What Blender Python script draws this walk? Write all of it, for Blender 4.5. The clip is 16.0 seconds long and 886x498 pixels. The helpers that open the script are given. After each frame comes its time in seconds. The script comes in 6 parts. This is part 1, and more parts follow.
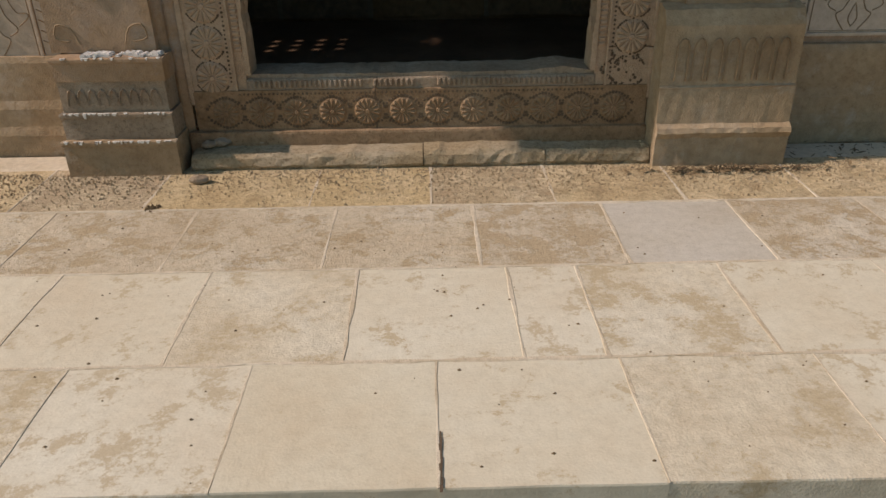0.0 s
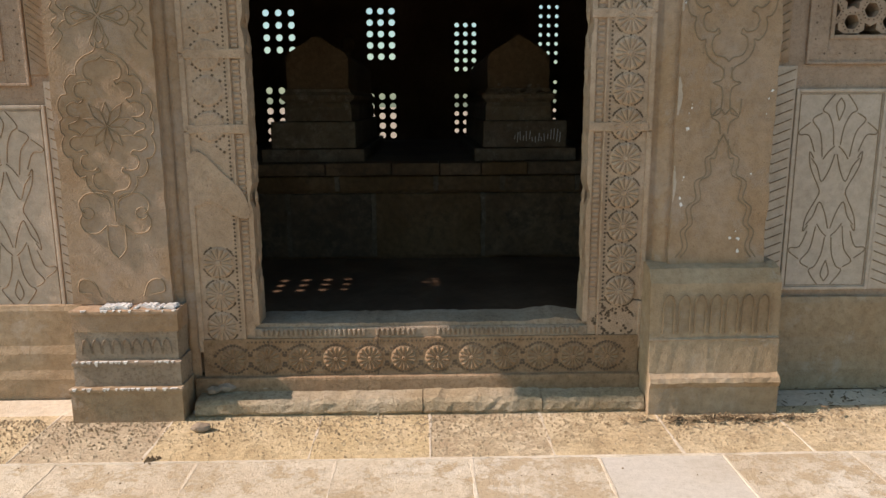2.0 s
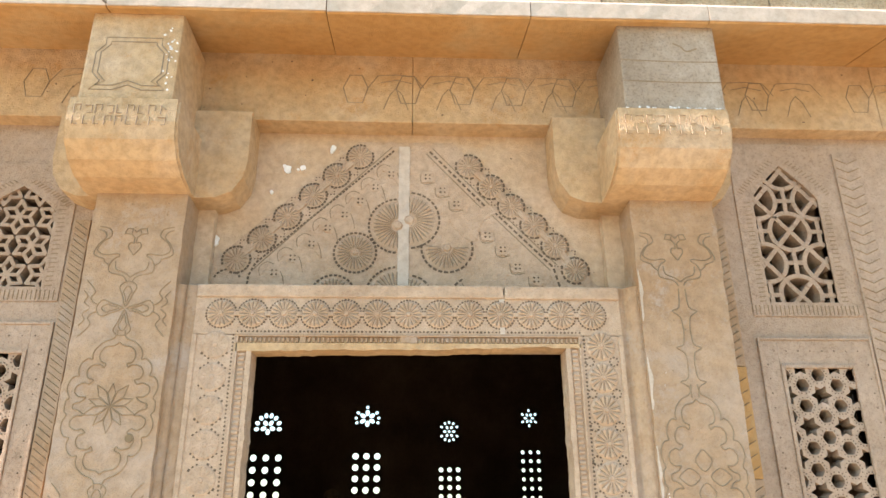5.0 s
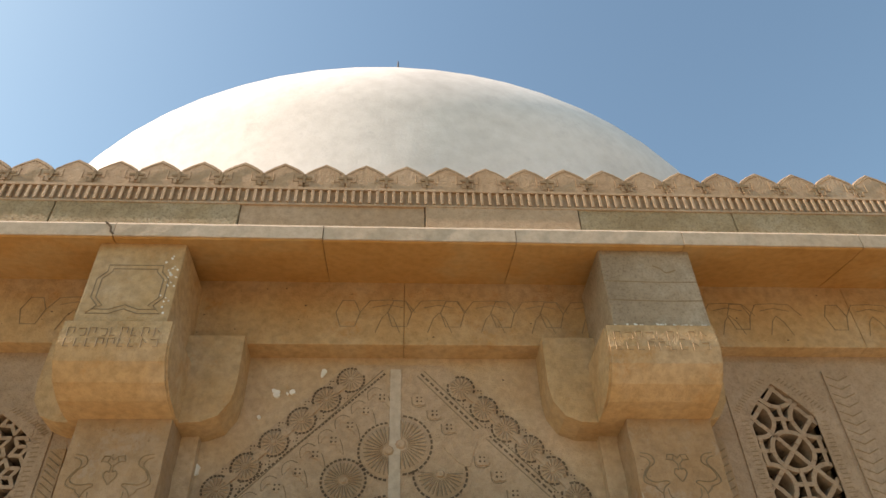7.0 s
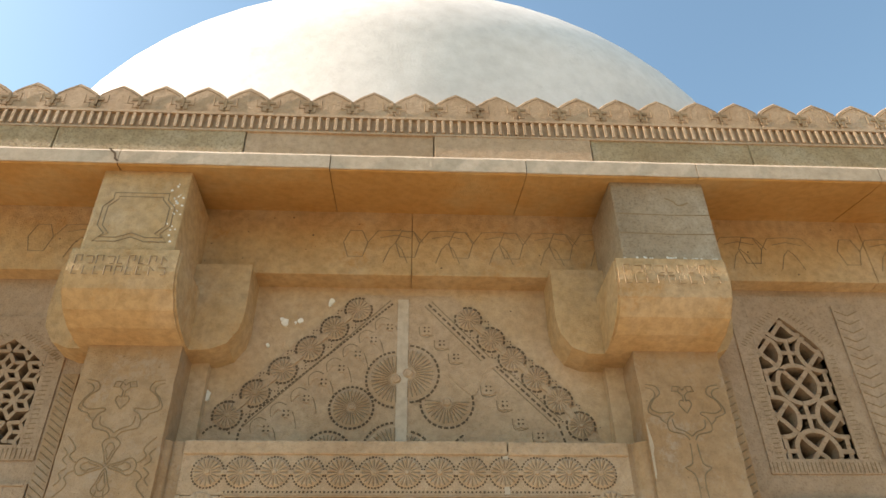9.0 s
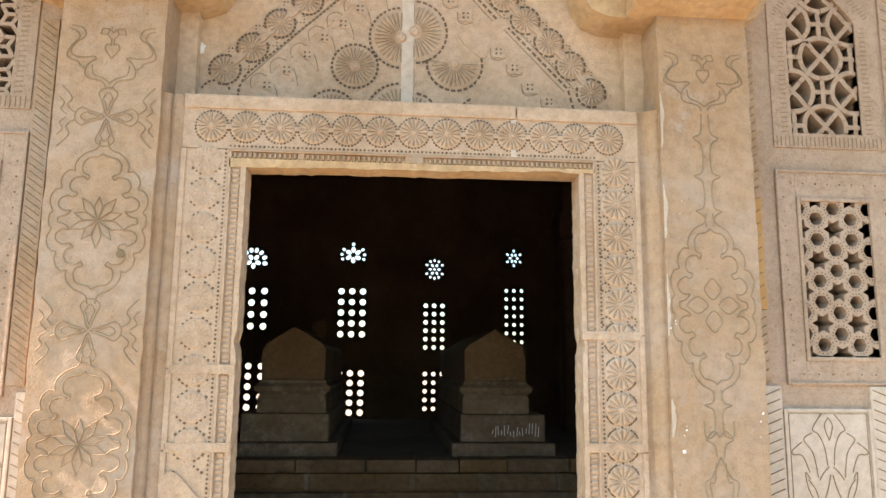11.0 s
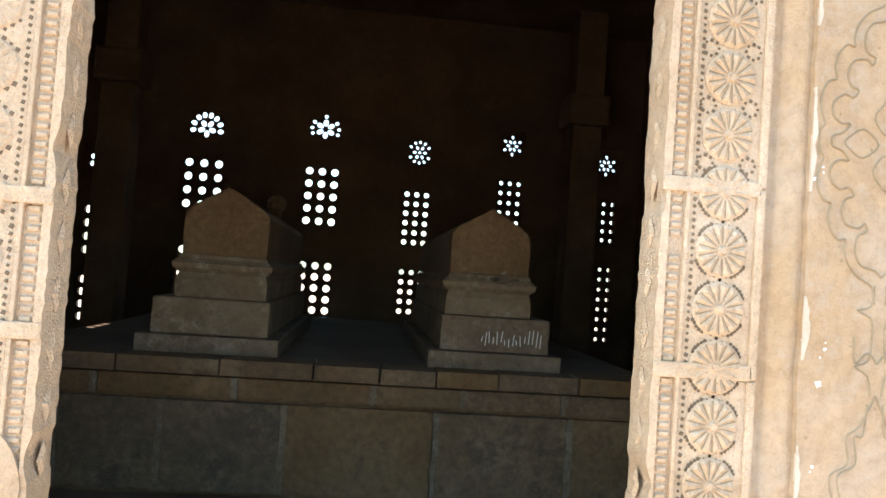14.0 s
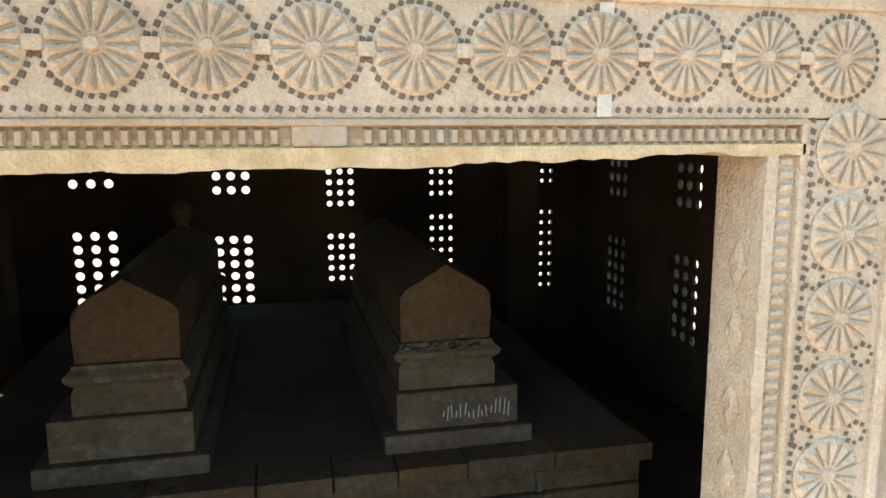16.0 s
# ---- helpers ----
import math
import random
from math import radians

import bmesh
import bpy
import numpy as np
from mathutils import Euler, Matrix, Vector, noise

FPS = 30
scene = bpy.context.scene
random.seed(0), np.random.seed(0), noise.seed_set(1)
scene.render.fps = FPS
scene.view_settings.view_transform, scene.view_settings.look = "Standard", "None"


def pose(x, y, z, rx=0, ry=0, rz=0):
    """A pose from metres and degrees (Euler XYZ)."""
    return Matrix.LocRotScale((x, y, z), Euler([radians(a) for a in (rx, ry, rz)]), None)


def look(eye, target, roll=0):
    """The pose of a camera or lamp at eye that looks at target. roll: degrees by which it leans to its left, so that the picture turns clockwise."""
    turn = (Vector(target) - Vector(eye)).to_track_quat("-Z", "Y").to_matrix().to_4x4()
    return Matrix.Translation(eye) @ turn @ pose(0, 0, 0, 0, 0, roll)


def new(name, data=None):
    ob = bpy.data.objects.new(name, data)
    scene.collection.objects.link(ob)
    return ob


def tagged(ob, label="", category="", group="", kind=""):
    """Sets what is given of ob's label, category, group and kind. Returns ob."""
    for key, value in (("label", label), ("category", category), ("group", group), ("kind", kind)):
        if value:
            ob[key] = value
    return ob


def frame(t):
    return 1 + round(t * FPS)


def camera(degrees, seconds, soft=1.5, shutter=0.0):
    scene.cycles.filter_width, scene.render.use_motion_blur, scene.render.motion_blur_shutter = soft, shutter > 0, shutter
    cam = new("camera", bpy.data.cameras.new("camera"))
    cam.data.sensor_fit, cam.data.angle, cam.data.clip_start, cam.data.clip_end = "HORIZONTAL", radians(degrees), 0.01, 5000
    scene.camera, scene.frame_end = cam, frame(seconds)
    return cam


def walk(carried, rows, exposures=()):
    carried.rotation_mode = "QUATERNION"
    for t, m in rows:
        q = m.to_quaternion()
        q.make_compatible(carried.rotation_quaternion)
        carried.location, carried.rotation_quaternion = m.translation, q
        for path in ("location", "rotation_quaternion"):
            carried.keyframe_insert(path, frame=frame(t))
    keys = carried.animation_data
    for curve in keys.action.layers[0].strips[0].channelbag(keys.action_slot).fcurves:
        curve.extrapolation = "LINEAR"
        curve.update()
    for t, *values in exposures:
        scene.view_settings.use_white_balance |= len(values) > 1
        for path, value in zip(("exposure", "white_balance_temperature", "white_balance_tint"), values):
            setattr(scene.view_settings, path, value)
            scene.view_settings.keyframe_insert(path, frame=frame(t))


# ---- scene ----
cam = camera(62.9, 16.0)
EXPOSURES = [(0, -0.55, 7130, 20), (0.5, -0.6, 7130, 20), (1.0, -0.5, 7030, 21), (1.5, -0.05, 7030, 20), (2.0, 0.2, 7030, 21), (2.5, 1.18, 7450, 27), (3.0, 1.68, 7350, 28), (3.5, 1.81, 7080, 27),
             (5.0, 1.81, 6950, 23), (5.3, 1.66, 7300, 21), (6.6, 0.75, 7800, 21), (7.3, 0.5, 8400, 21), (8.2, 0.5, 8400, 21), (9.3, 1.1, 7800, 18), (10.3, 1.71, 6950, 23), (11.0, 1.81, 7030, 25),
             (12.0, 1.83, 7100, 27), (13.0, 1.97, 6900, 27), (14.0, 2.4, 6600, 22), (14.5, 2.8, 6500, 22), (15.0, 2.95, 6500, 23), (15.4, 2.62, 6250, 18), (16.0, 2.1, 6250, 17)]
PATH = [
    (0, (0.577, -2.441, 0.865), (0.605, -0.668, -0.059), -0.7),
    (0.5, (0.567, -2.442, 0.896), (0.603, -0.633, 0.043), -0.5),
    (1, (0.565, -2.445, 0.933), (0.603, -0.59, 0.187), -0.5),
    (1.5, (0.577, -2.448, 0.976), (0.607, -0.534, 0.395), -0.5),
    (2, (0.574, -2.468, 1.016), (0.615, -0.506, 0.626), -0.3),
    (2.5, (0.57, -2.495, 1.053), (0.621, -0.506, 0.85), -0.1),
    (3, (0.546, -2.494, 1.091), (0.611, -0.496, 1.078), -0.0),
    (3.5, (0.543, -2.507, 1.134), (0.608, -0.516, 1.311), -0.0),
    (4, (0.538, -2.52, 1.175), (0.611, -0.554, 1.534), -0.1),
    (4.5, (0.54, -2.543, 1.216), (0.617, -0.617, 1.751), -0.2),
    (5, (0.547, -2.586, 1.255), (0.637, -0.72, 1.97), -0.4),
    (5.2, (0.542, -2.599, 1.268), (0.646, -0.763, 2.053), -0.6),
    (7.3, (0.522, -2.533, 1.168), (0.643, -1.034, 2.486), -2.2),
    (7.5, (0.52, -2.53, 1.166), (0.636, -1.038, 2.493), -2.1),
    (8, (0.53, -2.523, 1.168), (0.632, -1.032, 2.498), -1.9),
    (8.2, (0.531, -2.522, 1.169), (0.63, -1.021, 2.486), -1.7),
    (10.3, (0.494, -2.481, 1.262), (0.617, -0.575, 1.854), 0.3),
    (10.5, (0.485, -2.462, 1.247), (0.616, -0.533, 1.758), 0.4),
    (11, (0.457, -2.414, 1.204), (0.615, -0.445, 1.516), 0.6),
    (11.5, (0.426, -2.367, 1.151), (0.622, -0.383, 1.311), 0.7),
    (12, (0.431, -2.292, 1.097), (0.632, -0.303, 1.172), 0.7),
    (12.5, (0.506, -2.177, 1.082), (0.678, -0.184, 1.091), 0.8),
    (13, (0.545, -1.955, 1.068), (0.68, 0.04, 1.111), 1.1),
    (13.5, (0.529, -1.668, 1.104), (0.707, 0.324, 1.119), 2.1),
    (14, (0.544, -1.418, 1.089), (0.758, 0.569, 1.164), 4.1),
    (14.3, (0.63, -1.114, 1.11), (0.701, 0.878, 1.279), 6.3),
    (14.5, (0.66, -0.96, 1.225), (0.712, 1.034, 1.375), 4.9),
    (14.7, (0.689, -0.884, 1.346), (0.729, 1.114, 1.438), 3.1),
    (15, (0.696, -0.858, 1.52), (0.785, 1.14, 1.532), 0.1),
    (15.2, (0.655, -0.88, 1.643), (0.811, 1.112, 1.569), -1.8),
    (15.5, (0.597, -0.9, 1.792), (0.839, 1.077, 1.61), -1.7),
    (16, (0.501, -0.899, 1.866), (0.932, 1.029, 1.559), -0.3),
]
walk(cam, [(t, look(eye, target, roll)) for t, eye, target, roll in PATH],
     exposures=EXPOSURES)


import itertools

# ---- light ----
world = bpy.data.worlds.new("sky")
scene.world = world
world.use_nodes = True
wn = world.node_tree
sky = wn.nodes.new("ShaderNodeTexSky")
sky.sky_type = "NISHITA"
sky.sun_disc = False
SUN_FROM = Vector((-1.10, -0.072, 1.0)).normalized()
sky.sun_elevation = math.asin(SUN_FROM.z)
sky.sun_rotation = math.atan2(SUN_FROM.x, SUN_FROM.y)
sky.dust_density = 1.5
sky.air_density = 1.3
sky.ozone_density = 0.0
haze = wn.nodes.new("ShaderNodeMix")
haze.data_type, haze.blend_type = "RGBA", "MULTIPLY"
haze.inputs[0].default_value = 1.0
haze.inputs[7].default_value = (0.72, 1.04, 1.14, 1)
wn.links.new(sky.outputs[0], haze.inputs[6])
wn.links.new(haze.outputs[2], wn.nodes["Background"].inputs[0])
wn.nodes["Background"].inputs[1].default_value = 0.13
sun = new("sun", bpy.data.lights.new("sun", "SUN"))
sun.data.energy = 5.0
sun.data.angle = radians(0.5)
sun.data.color = (1.0, 0.90, 0.83)
sun.matrix_world = look(SUN_FROM * 20, (0, 0, 0))


# ---- materials ----
def stone(name, base, dark, light, rough=0.85, scale=1.0, bump=0.25, per_piece=0.0, stain=0.5, metal=0.0, patch=None, speckle=0.0):
    """Weathered stone: broad stains, fine grain, pitted relief; pieces differ a little when per_piece is set."""
    m = bpy.data.materials.new(name)
    m.use_nodes = True
    nt = m.node_tree
    N, L = nt.nodes, nt.links
    bsdf = N["Principled BSDF"]
    co = N.new("ShaderNodeTexCoord")
    vec = co.outputs["Object"]
    geo = N.new("ShaderNodeNewGeometry")
    vec = geo.outputs["Position"]
    big = N.new("ShaderNodeTexNoise")
    big.inputs["Scale"].default_value = 2.2 * scale
    big.inputs["Detail"].default_value = 6
    big.inputs["Roughness"].default_value = 0.65
    fine = N.new("ShaderNodeTexNoise")
    fine.inputs["Scale"].default_value = 34 * scale
    fine.inputs["Detail"].default_value = 5
    grit = N.new("ShaderNodeTexNoise")
    grit.inputs["Scale"].default_value = 190 * scale
    grit.inputs["Detail"].default_value = 3
    for t in (big, fine, grit):
        L.new(vec, t.inputs["Vector"])
    ramp = N.new("ShaderNodeValToRGB")
    ramp.color_ramp.elements[0].position = 0.34
    ramp.color_ramp.elements[0].color = (*dark, 1)
    ramp.color_ramp.elements[1].position = 0.66
    ramp.color_ramp.elements[1].color = (*light, 1)
    mid = ramp.color_ramp.elements.new(0.5)
    mid.color = (*base, 1)
    L.new(big.outputs["Fac"], ramp.inputs["Fac"])
    ramp2 = N.new("ShaderNodeValToRGB")
    ramp2.color_ramp.elements[0].position = 0.3
    ramp2.color_ramp.elements[0].color = (0.72, 0.70, 0.66, 1)
    ramp2.color_ramp.elements[1].position = 0.62
    ramp2.color_ramp.elements[1].color = (1.06, 1.05, 1.03, 1)
    L.new(fine.outputs["Fac"], ramp2.inputs["Fac"])
    mix = N.new("ShaderNodeMix")
    mix.data_type, mix.blend_type = "RGBA", "MULTIPLY"
    mix.inputs[0].default_value = stain
    L.new(ramp.outputs["Color"], mix.inputs[6])
    L.new(ramp2.outputs["Color"], mix.inputs[7])
    col = mix.outputs[2]
    worn = None
    if patch:
        # worn brown patches with broken edges
        pn = N.new("ShaderNodeTexNoise")
        pn.inputs["Scale"].default_value = 9.0 if per_piece else 6.5
        pn.inputs["Detail"].default_value = 9
        pn.inputs["Roughness"].default_value = 0.82
        L.new(vec, pn.inputs["Vector"])
        pm = N.new("ShaderNodeMapRange")
        pm.inputs["From Min"].default_value = patch[1]
        pm.inputs["From Max"].default_value = patch[2]
        wear = pn.outputs["Fac"]
        if per_piece:
            # some pieces are nearly clean, others worn all over
            own = N.new("ShaderNodeObjectInfo")
            shift = N.new("ShaderNodeMapRange")
            shift.inputs["To Min"].default_value = -0.09
            shift.inputs["To Max"].default_value = 0.05
            L.new(own.outputs["Random"], shift.inputs["Value"])
            more = N.new("ShaderNodeMath")
            more.operation = "ADD"
            L.new(wear, more.inputs[0])
            L.new(shift.outputs["Result"], more.inputs[1])
            wear = more.outputs[0]
        L.new(wear, pm.inputs["Value"])
        px = N.new("ShaderNodeMix")
        px.data_type = "RGBA"
        L.new(pm.outputs["Result"], px.inputs[0])
        L.new(col, px.inputs[6])
        px.inputs[7].default_value = (*patch[0], 1)
        col = px.outputs[2]
        worn = pm.outputs["Result"]
    if speckle:
        sp = N.new("ShaderNodeTexNoise")
        sp.inputs["Scale"].default_value = 100
        sp.inputs["Detail"].default_value = 6
        sp.inputs["Roughness"].default_value = 0.75
        L.new(vec, sp.inputs["Vector"])
        sr = N.new("ShaderNodeValToRGB")
        sr.color_ramp.elements[0].position = 0.36
        sr.color_ramp.elements[0].color = (0.45, 0.40, 0.33, 1)
        sr.color_ramp.elements[1].position = 0.50
        sr.color_ramp.elements[1].color = (1.0, 1.0, 1.0, 1)
        L.new(sp.outputs["Fac"], sr.inputs["Fac"])
        sm = N.new("ShaderNodeMix")
        sm.data_type, sm.blend_type = "RGBA", "MULTIPLY"
        sm.inputs[0].default_value = speckle
        L.new(col, sm.inputs[6])
        L.new(sr.outputs["Color"], sm.inputs[7])
        col = sm.outputs[2]
    if per_piece:
        info = N.new("ShaderNodeObjectInfo")
        mr = N.new("ShaderNodeMapRange")
        mr.inputs["To Min"].default_value = 1 - per_piece
        mr.inputs["To Max"].default_value = 1 + per_piece
        L.new(info.outputs["Random"], mr.inputs["Value"])
        hsv = N.new("ShaderNodeHueSaturation")
        L.new(mr.outputs["Result"], hsv.inputs["Value"])
        mr2 = N.new("ShaderNodeMapRange")
        mr2.inputs["To Min"].default_value = 1 + 2 * per_piece
        mr2.inputs["To Max"].default_value = 1 - 2 * per_piece
        L.new(info.outputs["Random"], mr2.inputs["Value"])
        L.new(mr2.outputs["Result"], hsv.inputs["Saturation"])
        L.new(col, hsv.inputs["Color"])
        col = hsv.outputs["Color"]
    L.new(col, bsdf.inputs["Base Color"])
    bsdf.inputs["Roughness"].default_value = rough
    bsdf.inputs["Metallic"].default_value = metal
    bsdf.inputs["Specular IOR Level"].default_value = 0.3
    add = N.new("ShaderNodeMath")
    add.operation = "ADD"
    L.new(fine.outputs["Fac"], add.inputs[0])
    L.new(grit.outputs["Fac"], add.inputs[1])
    height = add.outputs[0]
    if worn:
        # worn patches lie a little lower and rougher
        deep = N.new("ShaderNodeMath")
        deep.operation = "MULTIPLY_ADD"
        L.new(worn, deep.inputs[0])
        deep.inputs[1].default_value = -0.8
        L.new(height, deep.inputs[2])
        height = deep.outputs[0]
    bp = N.new("ShaderNodeBump")
    bp.inputs["Strength"].default_value = bump
    bp.inputs["Distance"].default_value = 0.012
    L.new(height, bp.inputs["Height"])
    L.new(bp.outputs["Normal"], bsdf.inputs["Normal"])
    return m


SAND = stone("ochre_sandstone", (0.381, 0.255, 0.154), (0.346, 0.213, 0.115), (0.405, 0.296, 0.209), bump=0.38, stain=0.6, patch=((0.393, 0.299, 0.222), 0.52, 0.66), speckle=0.22)
CARVED = stone("grey_carved_sandstone", (0.471, 0.335, 0.223), (0.405, 0.274, 0.172), (0.512, 0.379, 0.27), bump=0.5, speckle=0.3)
BAY = stone("grey_bay_sandstone", (0.392, 0.281, 0.195), (0.34, 0.236, 0.156), (0.439, 0.325, 0.236), bump=0.45, speckle=0.45)
PLAIN = stone("plain_pale_sandstone", (0.522, 0.375, 0.243), (0.486, 0.33, 0.198), (0.554, 0.415, 0.294), bump=0.4, stain=0.6, patch=((0.491, 0.315, 0.159), 0.56, 0.72), speckle=0.22)
PALE = stone("pale_limestone_panel", (0.494, 0.404, 0.314), (0.461, 0.366, 0.274), (0.522, 0.437, 0.351), bump=0.2, speckle=0.18)
# Shade in cut lines and pits, put into the colour of raised marks.
RECESS_SHADE = stone("carved_recess_shade", (0.275, 0.192, 0.113), (0.21, 0.142, 0.083), (0.335, 0.243, 0.15), bump=0.2)
# Shade inside holes, pits and cracks is put into this dark colour.
HOLE_SHADE = stone("hole_and_crack_shade", (0.128, 0.087, 0.054), (0.09, 0.06, 0.038), (0.18, 0.128, 0.083), bump=0.1)
# On the eave this orange carries warm bounced light, put into the colour.
ORANGE = stone("orange_sandstone", (0.441, 0.245, 0.09), (0.404, 0.21, 0.068), (0.452, 0.295, 0.142))
WARM = stone("warm_ochre_sandstone", (0.493, 0.332, 0.179), (0.451, 0.28, 0.135), (0.509, 0.37, 0.237), bump=0.45, stain=0.7, patch=((0.456, 0.255, 0.102), 0.55, 0.70), speckle=0.25)
SLAB = stone("paving_limestone", (0.618, 0.556, 0.424), (0.577, 0.494, 0.359), (0.649, 0.603, 0.48), per_piece=0.04, stain=0.22, bump=0.12, patch=((0.474, 0.386, 0.253), 0.55, 0.60), speckle=0.16)
SLAB_WORN = stone("worn_paving_limestone", (0.577, 0.494, 0.365), (0.51, 0.412, 0.285), (0.624, 0.567, 0.46), per_piece=0.04, stain=0.5, bump=0.4, patch=((0.437, 0.335, 0.205), 0.50, 0.56), speckle=0.5)
SLAB_DIRTY = stone("worn_dusty_paving", (0.627, 0.495, 0.308), (0.55, 0.413, 0.243), (0.682, 0.556, 0.373), per_piece=0.06, stain=0.8, bump=0.6, scale=1.3, patch=((0.462, 0.336, 0.194), 0.48, 0.62), speckle=0.6)
MORTAR = stone("light_mortar", (0.62, 0.53, 0.40), (0.52, 0.42, 0.29), (0.68, 0.60, 0.475), bump=0.4, scale=1.6)
# Brown stone with paler patches, close in tone to the shafts.
BASE_STONE = stone("brown_base_stone", (0.386, 0.278, 0.169), (0.336, 0.223, 0.125), (0.419, 0.319, 0.209), bump=0.35, stain=0.7, patch=((0.432, 0.35, 0.258), 0.54, 0.68), speckle=0.3)
# Red-brown stone, made darker to carry the shade on the sill front.
SILL_BROWN = stone("red_brown_shaded_sill", (0.315, 0.20, 0.112), (0.26, 0.155, 0.08), (0.37, 0.255, 0.155), bump=0.45, stain=0.8, speckle=0.6)
SLAB_GREY = stone("smooth_grey_paving", (0.515, 0.47, 0.39), (0.475, 0.42, 0.335), (0.54, 0.50, 0.43), stain=0.35, bump=0.15, speckle=0.25)
SLAB_MOTTLED = stone("mottled_paving_limestone", (0.616, 0.545, 0.413), (0.556, 0.47, 0.339), (0.654, 0.605, 0.488), stain=0.5, bump=0.22, patch=((0.48, 0.389, 0.254), 0.515, 0.57), speckle=0.3)
RUBBLE = stone("rough_sandstone_step", (0.50, 0.385, 0.24), (0.40, 0.29, 0.165), (0.56, 0.46, 0.32), bump=0.9, scale=1.5, speckle=0.7)
PLASTER = stone("white_lime_plaster", (0.77, 0.755, 0.735), (0.66, 0.645, 0.625), (0.80, 0.79, 0.775), scale=0.45, bump=0.12, stain=0.3, patch=((0.60, 0.585, 0.57), 0.56, 0.74), speckle=0.08)
# Interior, tomb and platform base colours are lowered to carry the chamber's dimness.
INNER = stone("shade_dark_interior_stone", (0.139, 0.084, 0.048), (0.098, 0.058, 0.032), (0.185, 0.117, 0.069), bump=0.4)
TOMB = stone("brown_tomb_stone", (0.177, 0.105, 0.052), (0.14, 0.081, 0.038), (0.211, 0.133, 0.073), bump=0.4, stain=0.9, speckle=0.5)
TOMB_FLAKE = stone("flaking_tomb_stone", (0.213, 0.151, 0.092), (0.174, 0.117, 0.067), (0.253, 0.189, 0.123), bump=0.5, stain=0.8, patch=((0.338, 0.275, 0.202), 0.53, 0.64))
# Lighter tone of the same put-in shade, for shallow carving.
RECESS_SHADE_SOFT = stone("shallow_recess_shade", (0.255, 0.187, 0.118), (0.205, 0.148, 0.09), (0.30, 0.228, 0.15), bump=0.2)
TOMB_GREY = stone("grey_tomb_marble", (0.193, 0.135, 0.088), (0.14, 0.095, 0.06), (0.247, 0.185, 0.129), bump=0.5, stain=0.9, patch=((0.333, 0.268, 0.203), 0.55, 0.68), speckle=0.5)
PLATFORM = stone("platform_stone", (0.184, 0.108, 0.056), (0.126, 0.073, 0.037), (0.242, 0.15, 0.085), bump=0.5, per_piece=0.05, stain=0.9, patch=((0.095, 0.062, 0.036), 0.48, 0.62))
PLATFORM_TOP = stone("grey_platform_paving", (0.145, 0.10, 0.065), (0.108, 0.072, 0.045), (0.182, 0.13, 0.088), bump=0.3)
DUST = stone("sandy_ground", (0.33, 0.265, 0.18), (0.27, 0.21, 0.135), (0.38, 0.31, 0.22), scale=0.5, bump=0.6)
GREYROCK = stone("grey_weathered_stone", (0.37, 0.285, 0.20), (0.29, 0.215, 0.145), (0.45, 0.365, 0.275), bump=0.6, scale=1.5, speckle=0.6)
WHITE = stone("white_lime_and_glint", (0.80, 0.77, 0.72), (0.72, 0.68, 0.60), (0.84, 0.82, 0.78), bump=0.4)
LEAF = stone("dry_leaf", (0.16, 0.11, 0.06), (0.10, 0.07, 0.04), (0.24, 0.17, 0.09), bump=0.1)
METAL = stone("dark_iron", (0.10, 0.09, 0.08), (0.07, 0.06, 0.05), (0.14, 0.12, 0.10), rough=0.5, bump=0.1, metal=0.7)


# ---- mesh helpers ----
def finish(name, bm, material):
    bmesh.ops.recalc_face_normals(bm, faces=bm.faces)
    me = bpy.data.meshes.new(name)
    bm.to_mesh(me)
    bm.free()
    me.materials.append(material)
    return new(name, me)


def part(name, bm, material, parent, label=""):
    ob = finish(name, bm, material)
    ob.parent = parent
    if label:
        tagged(ob, label)
    return ob


def share(name, me, parent, m=None):
    ob = new(name, me)
    ob.parent = parent
    if m is not None:
        ob.matrix_basis = m
    return ob


def thing(name, label, category, group="", kind="", at=(0, 0, 0)):
    e = new(name)
    e.empty_display_size = 0.1
    e.location = at
    return tagged(e, label, category, group, kind)


def box(bm, x0, x1, y0, y1, z0, z1, bevel=0.0):
    vs = [bm.verts.new((x, y, z)) for x in (x0, x1) for y in (y0, y1) for z in (z0, z1)]
    fs = [bm.faces.new([vs[i] for i in q]) for q in ((0, 1, 3, 2), (4, 6, 7, 5), (0, 4, 5, 1), (2, 3, 7, 6), (0, 2, 6, 4), (1, 5, 7, 3))]
    if bevel:
        es = {e for f in fs for e in f.edges}
        bmesh.ops.bevel(bm, geom=list(es), offset=bevel, segments=2, affect="EDGES", profile=0.6)
    return vs


def prism(bm, pts, y0, y1):
    """A polygon of (x, z) points pushed from y0 back to y1."""
    a = [bm.verts.new((x, y0, z)) for x, z in pts]
    b = [bm.verts.new((x, y1, z)) for x, z in pts]
    bm.faces.new(a)
    bm.faces.new(b[::-1])
    n = len(pts)
    for i in range(n):
        bm.faces.new((a[i], b[i], b[(i + 1) % n], a[(i + 1) % n]))


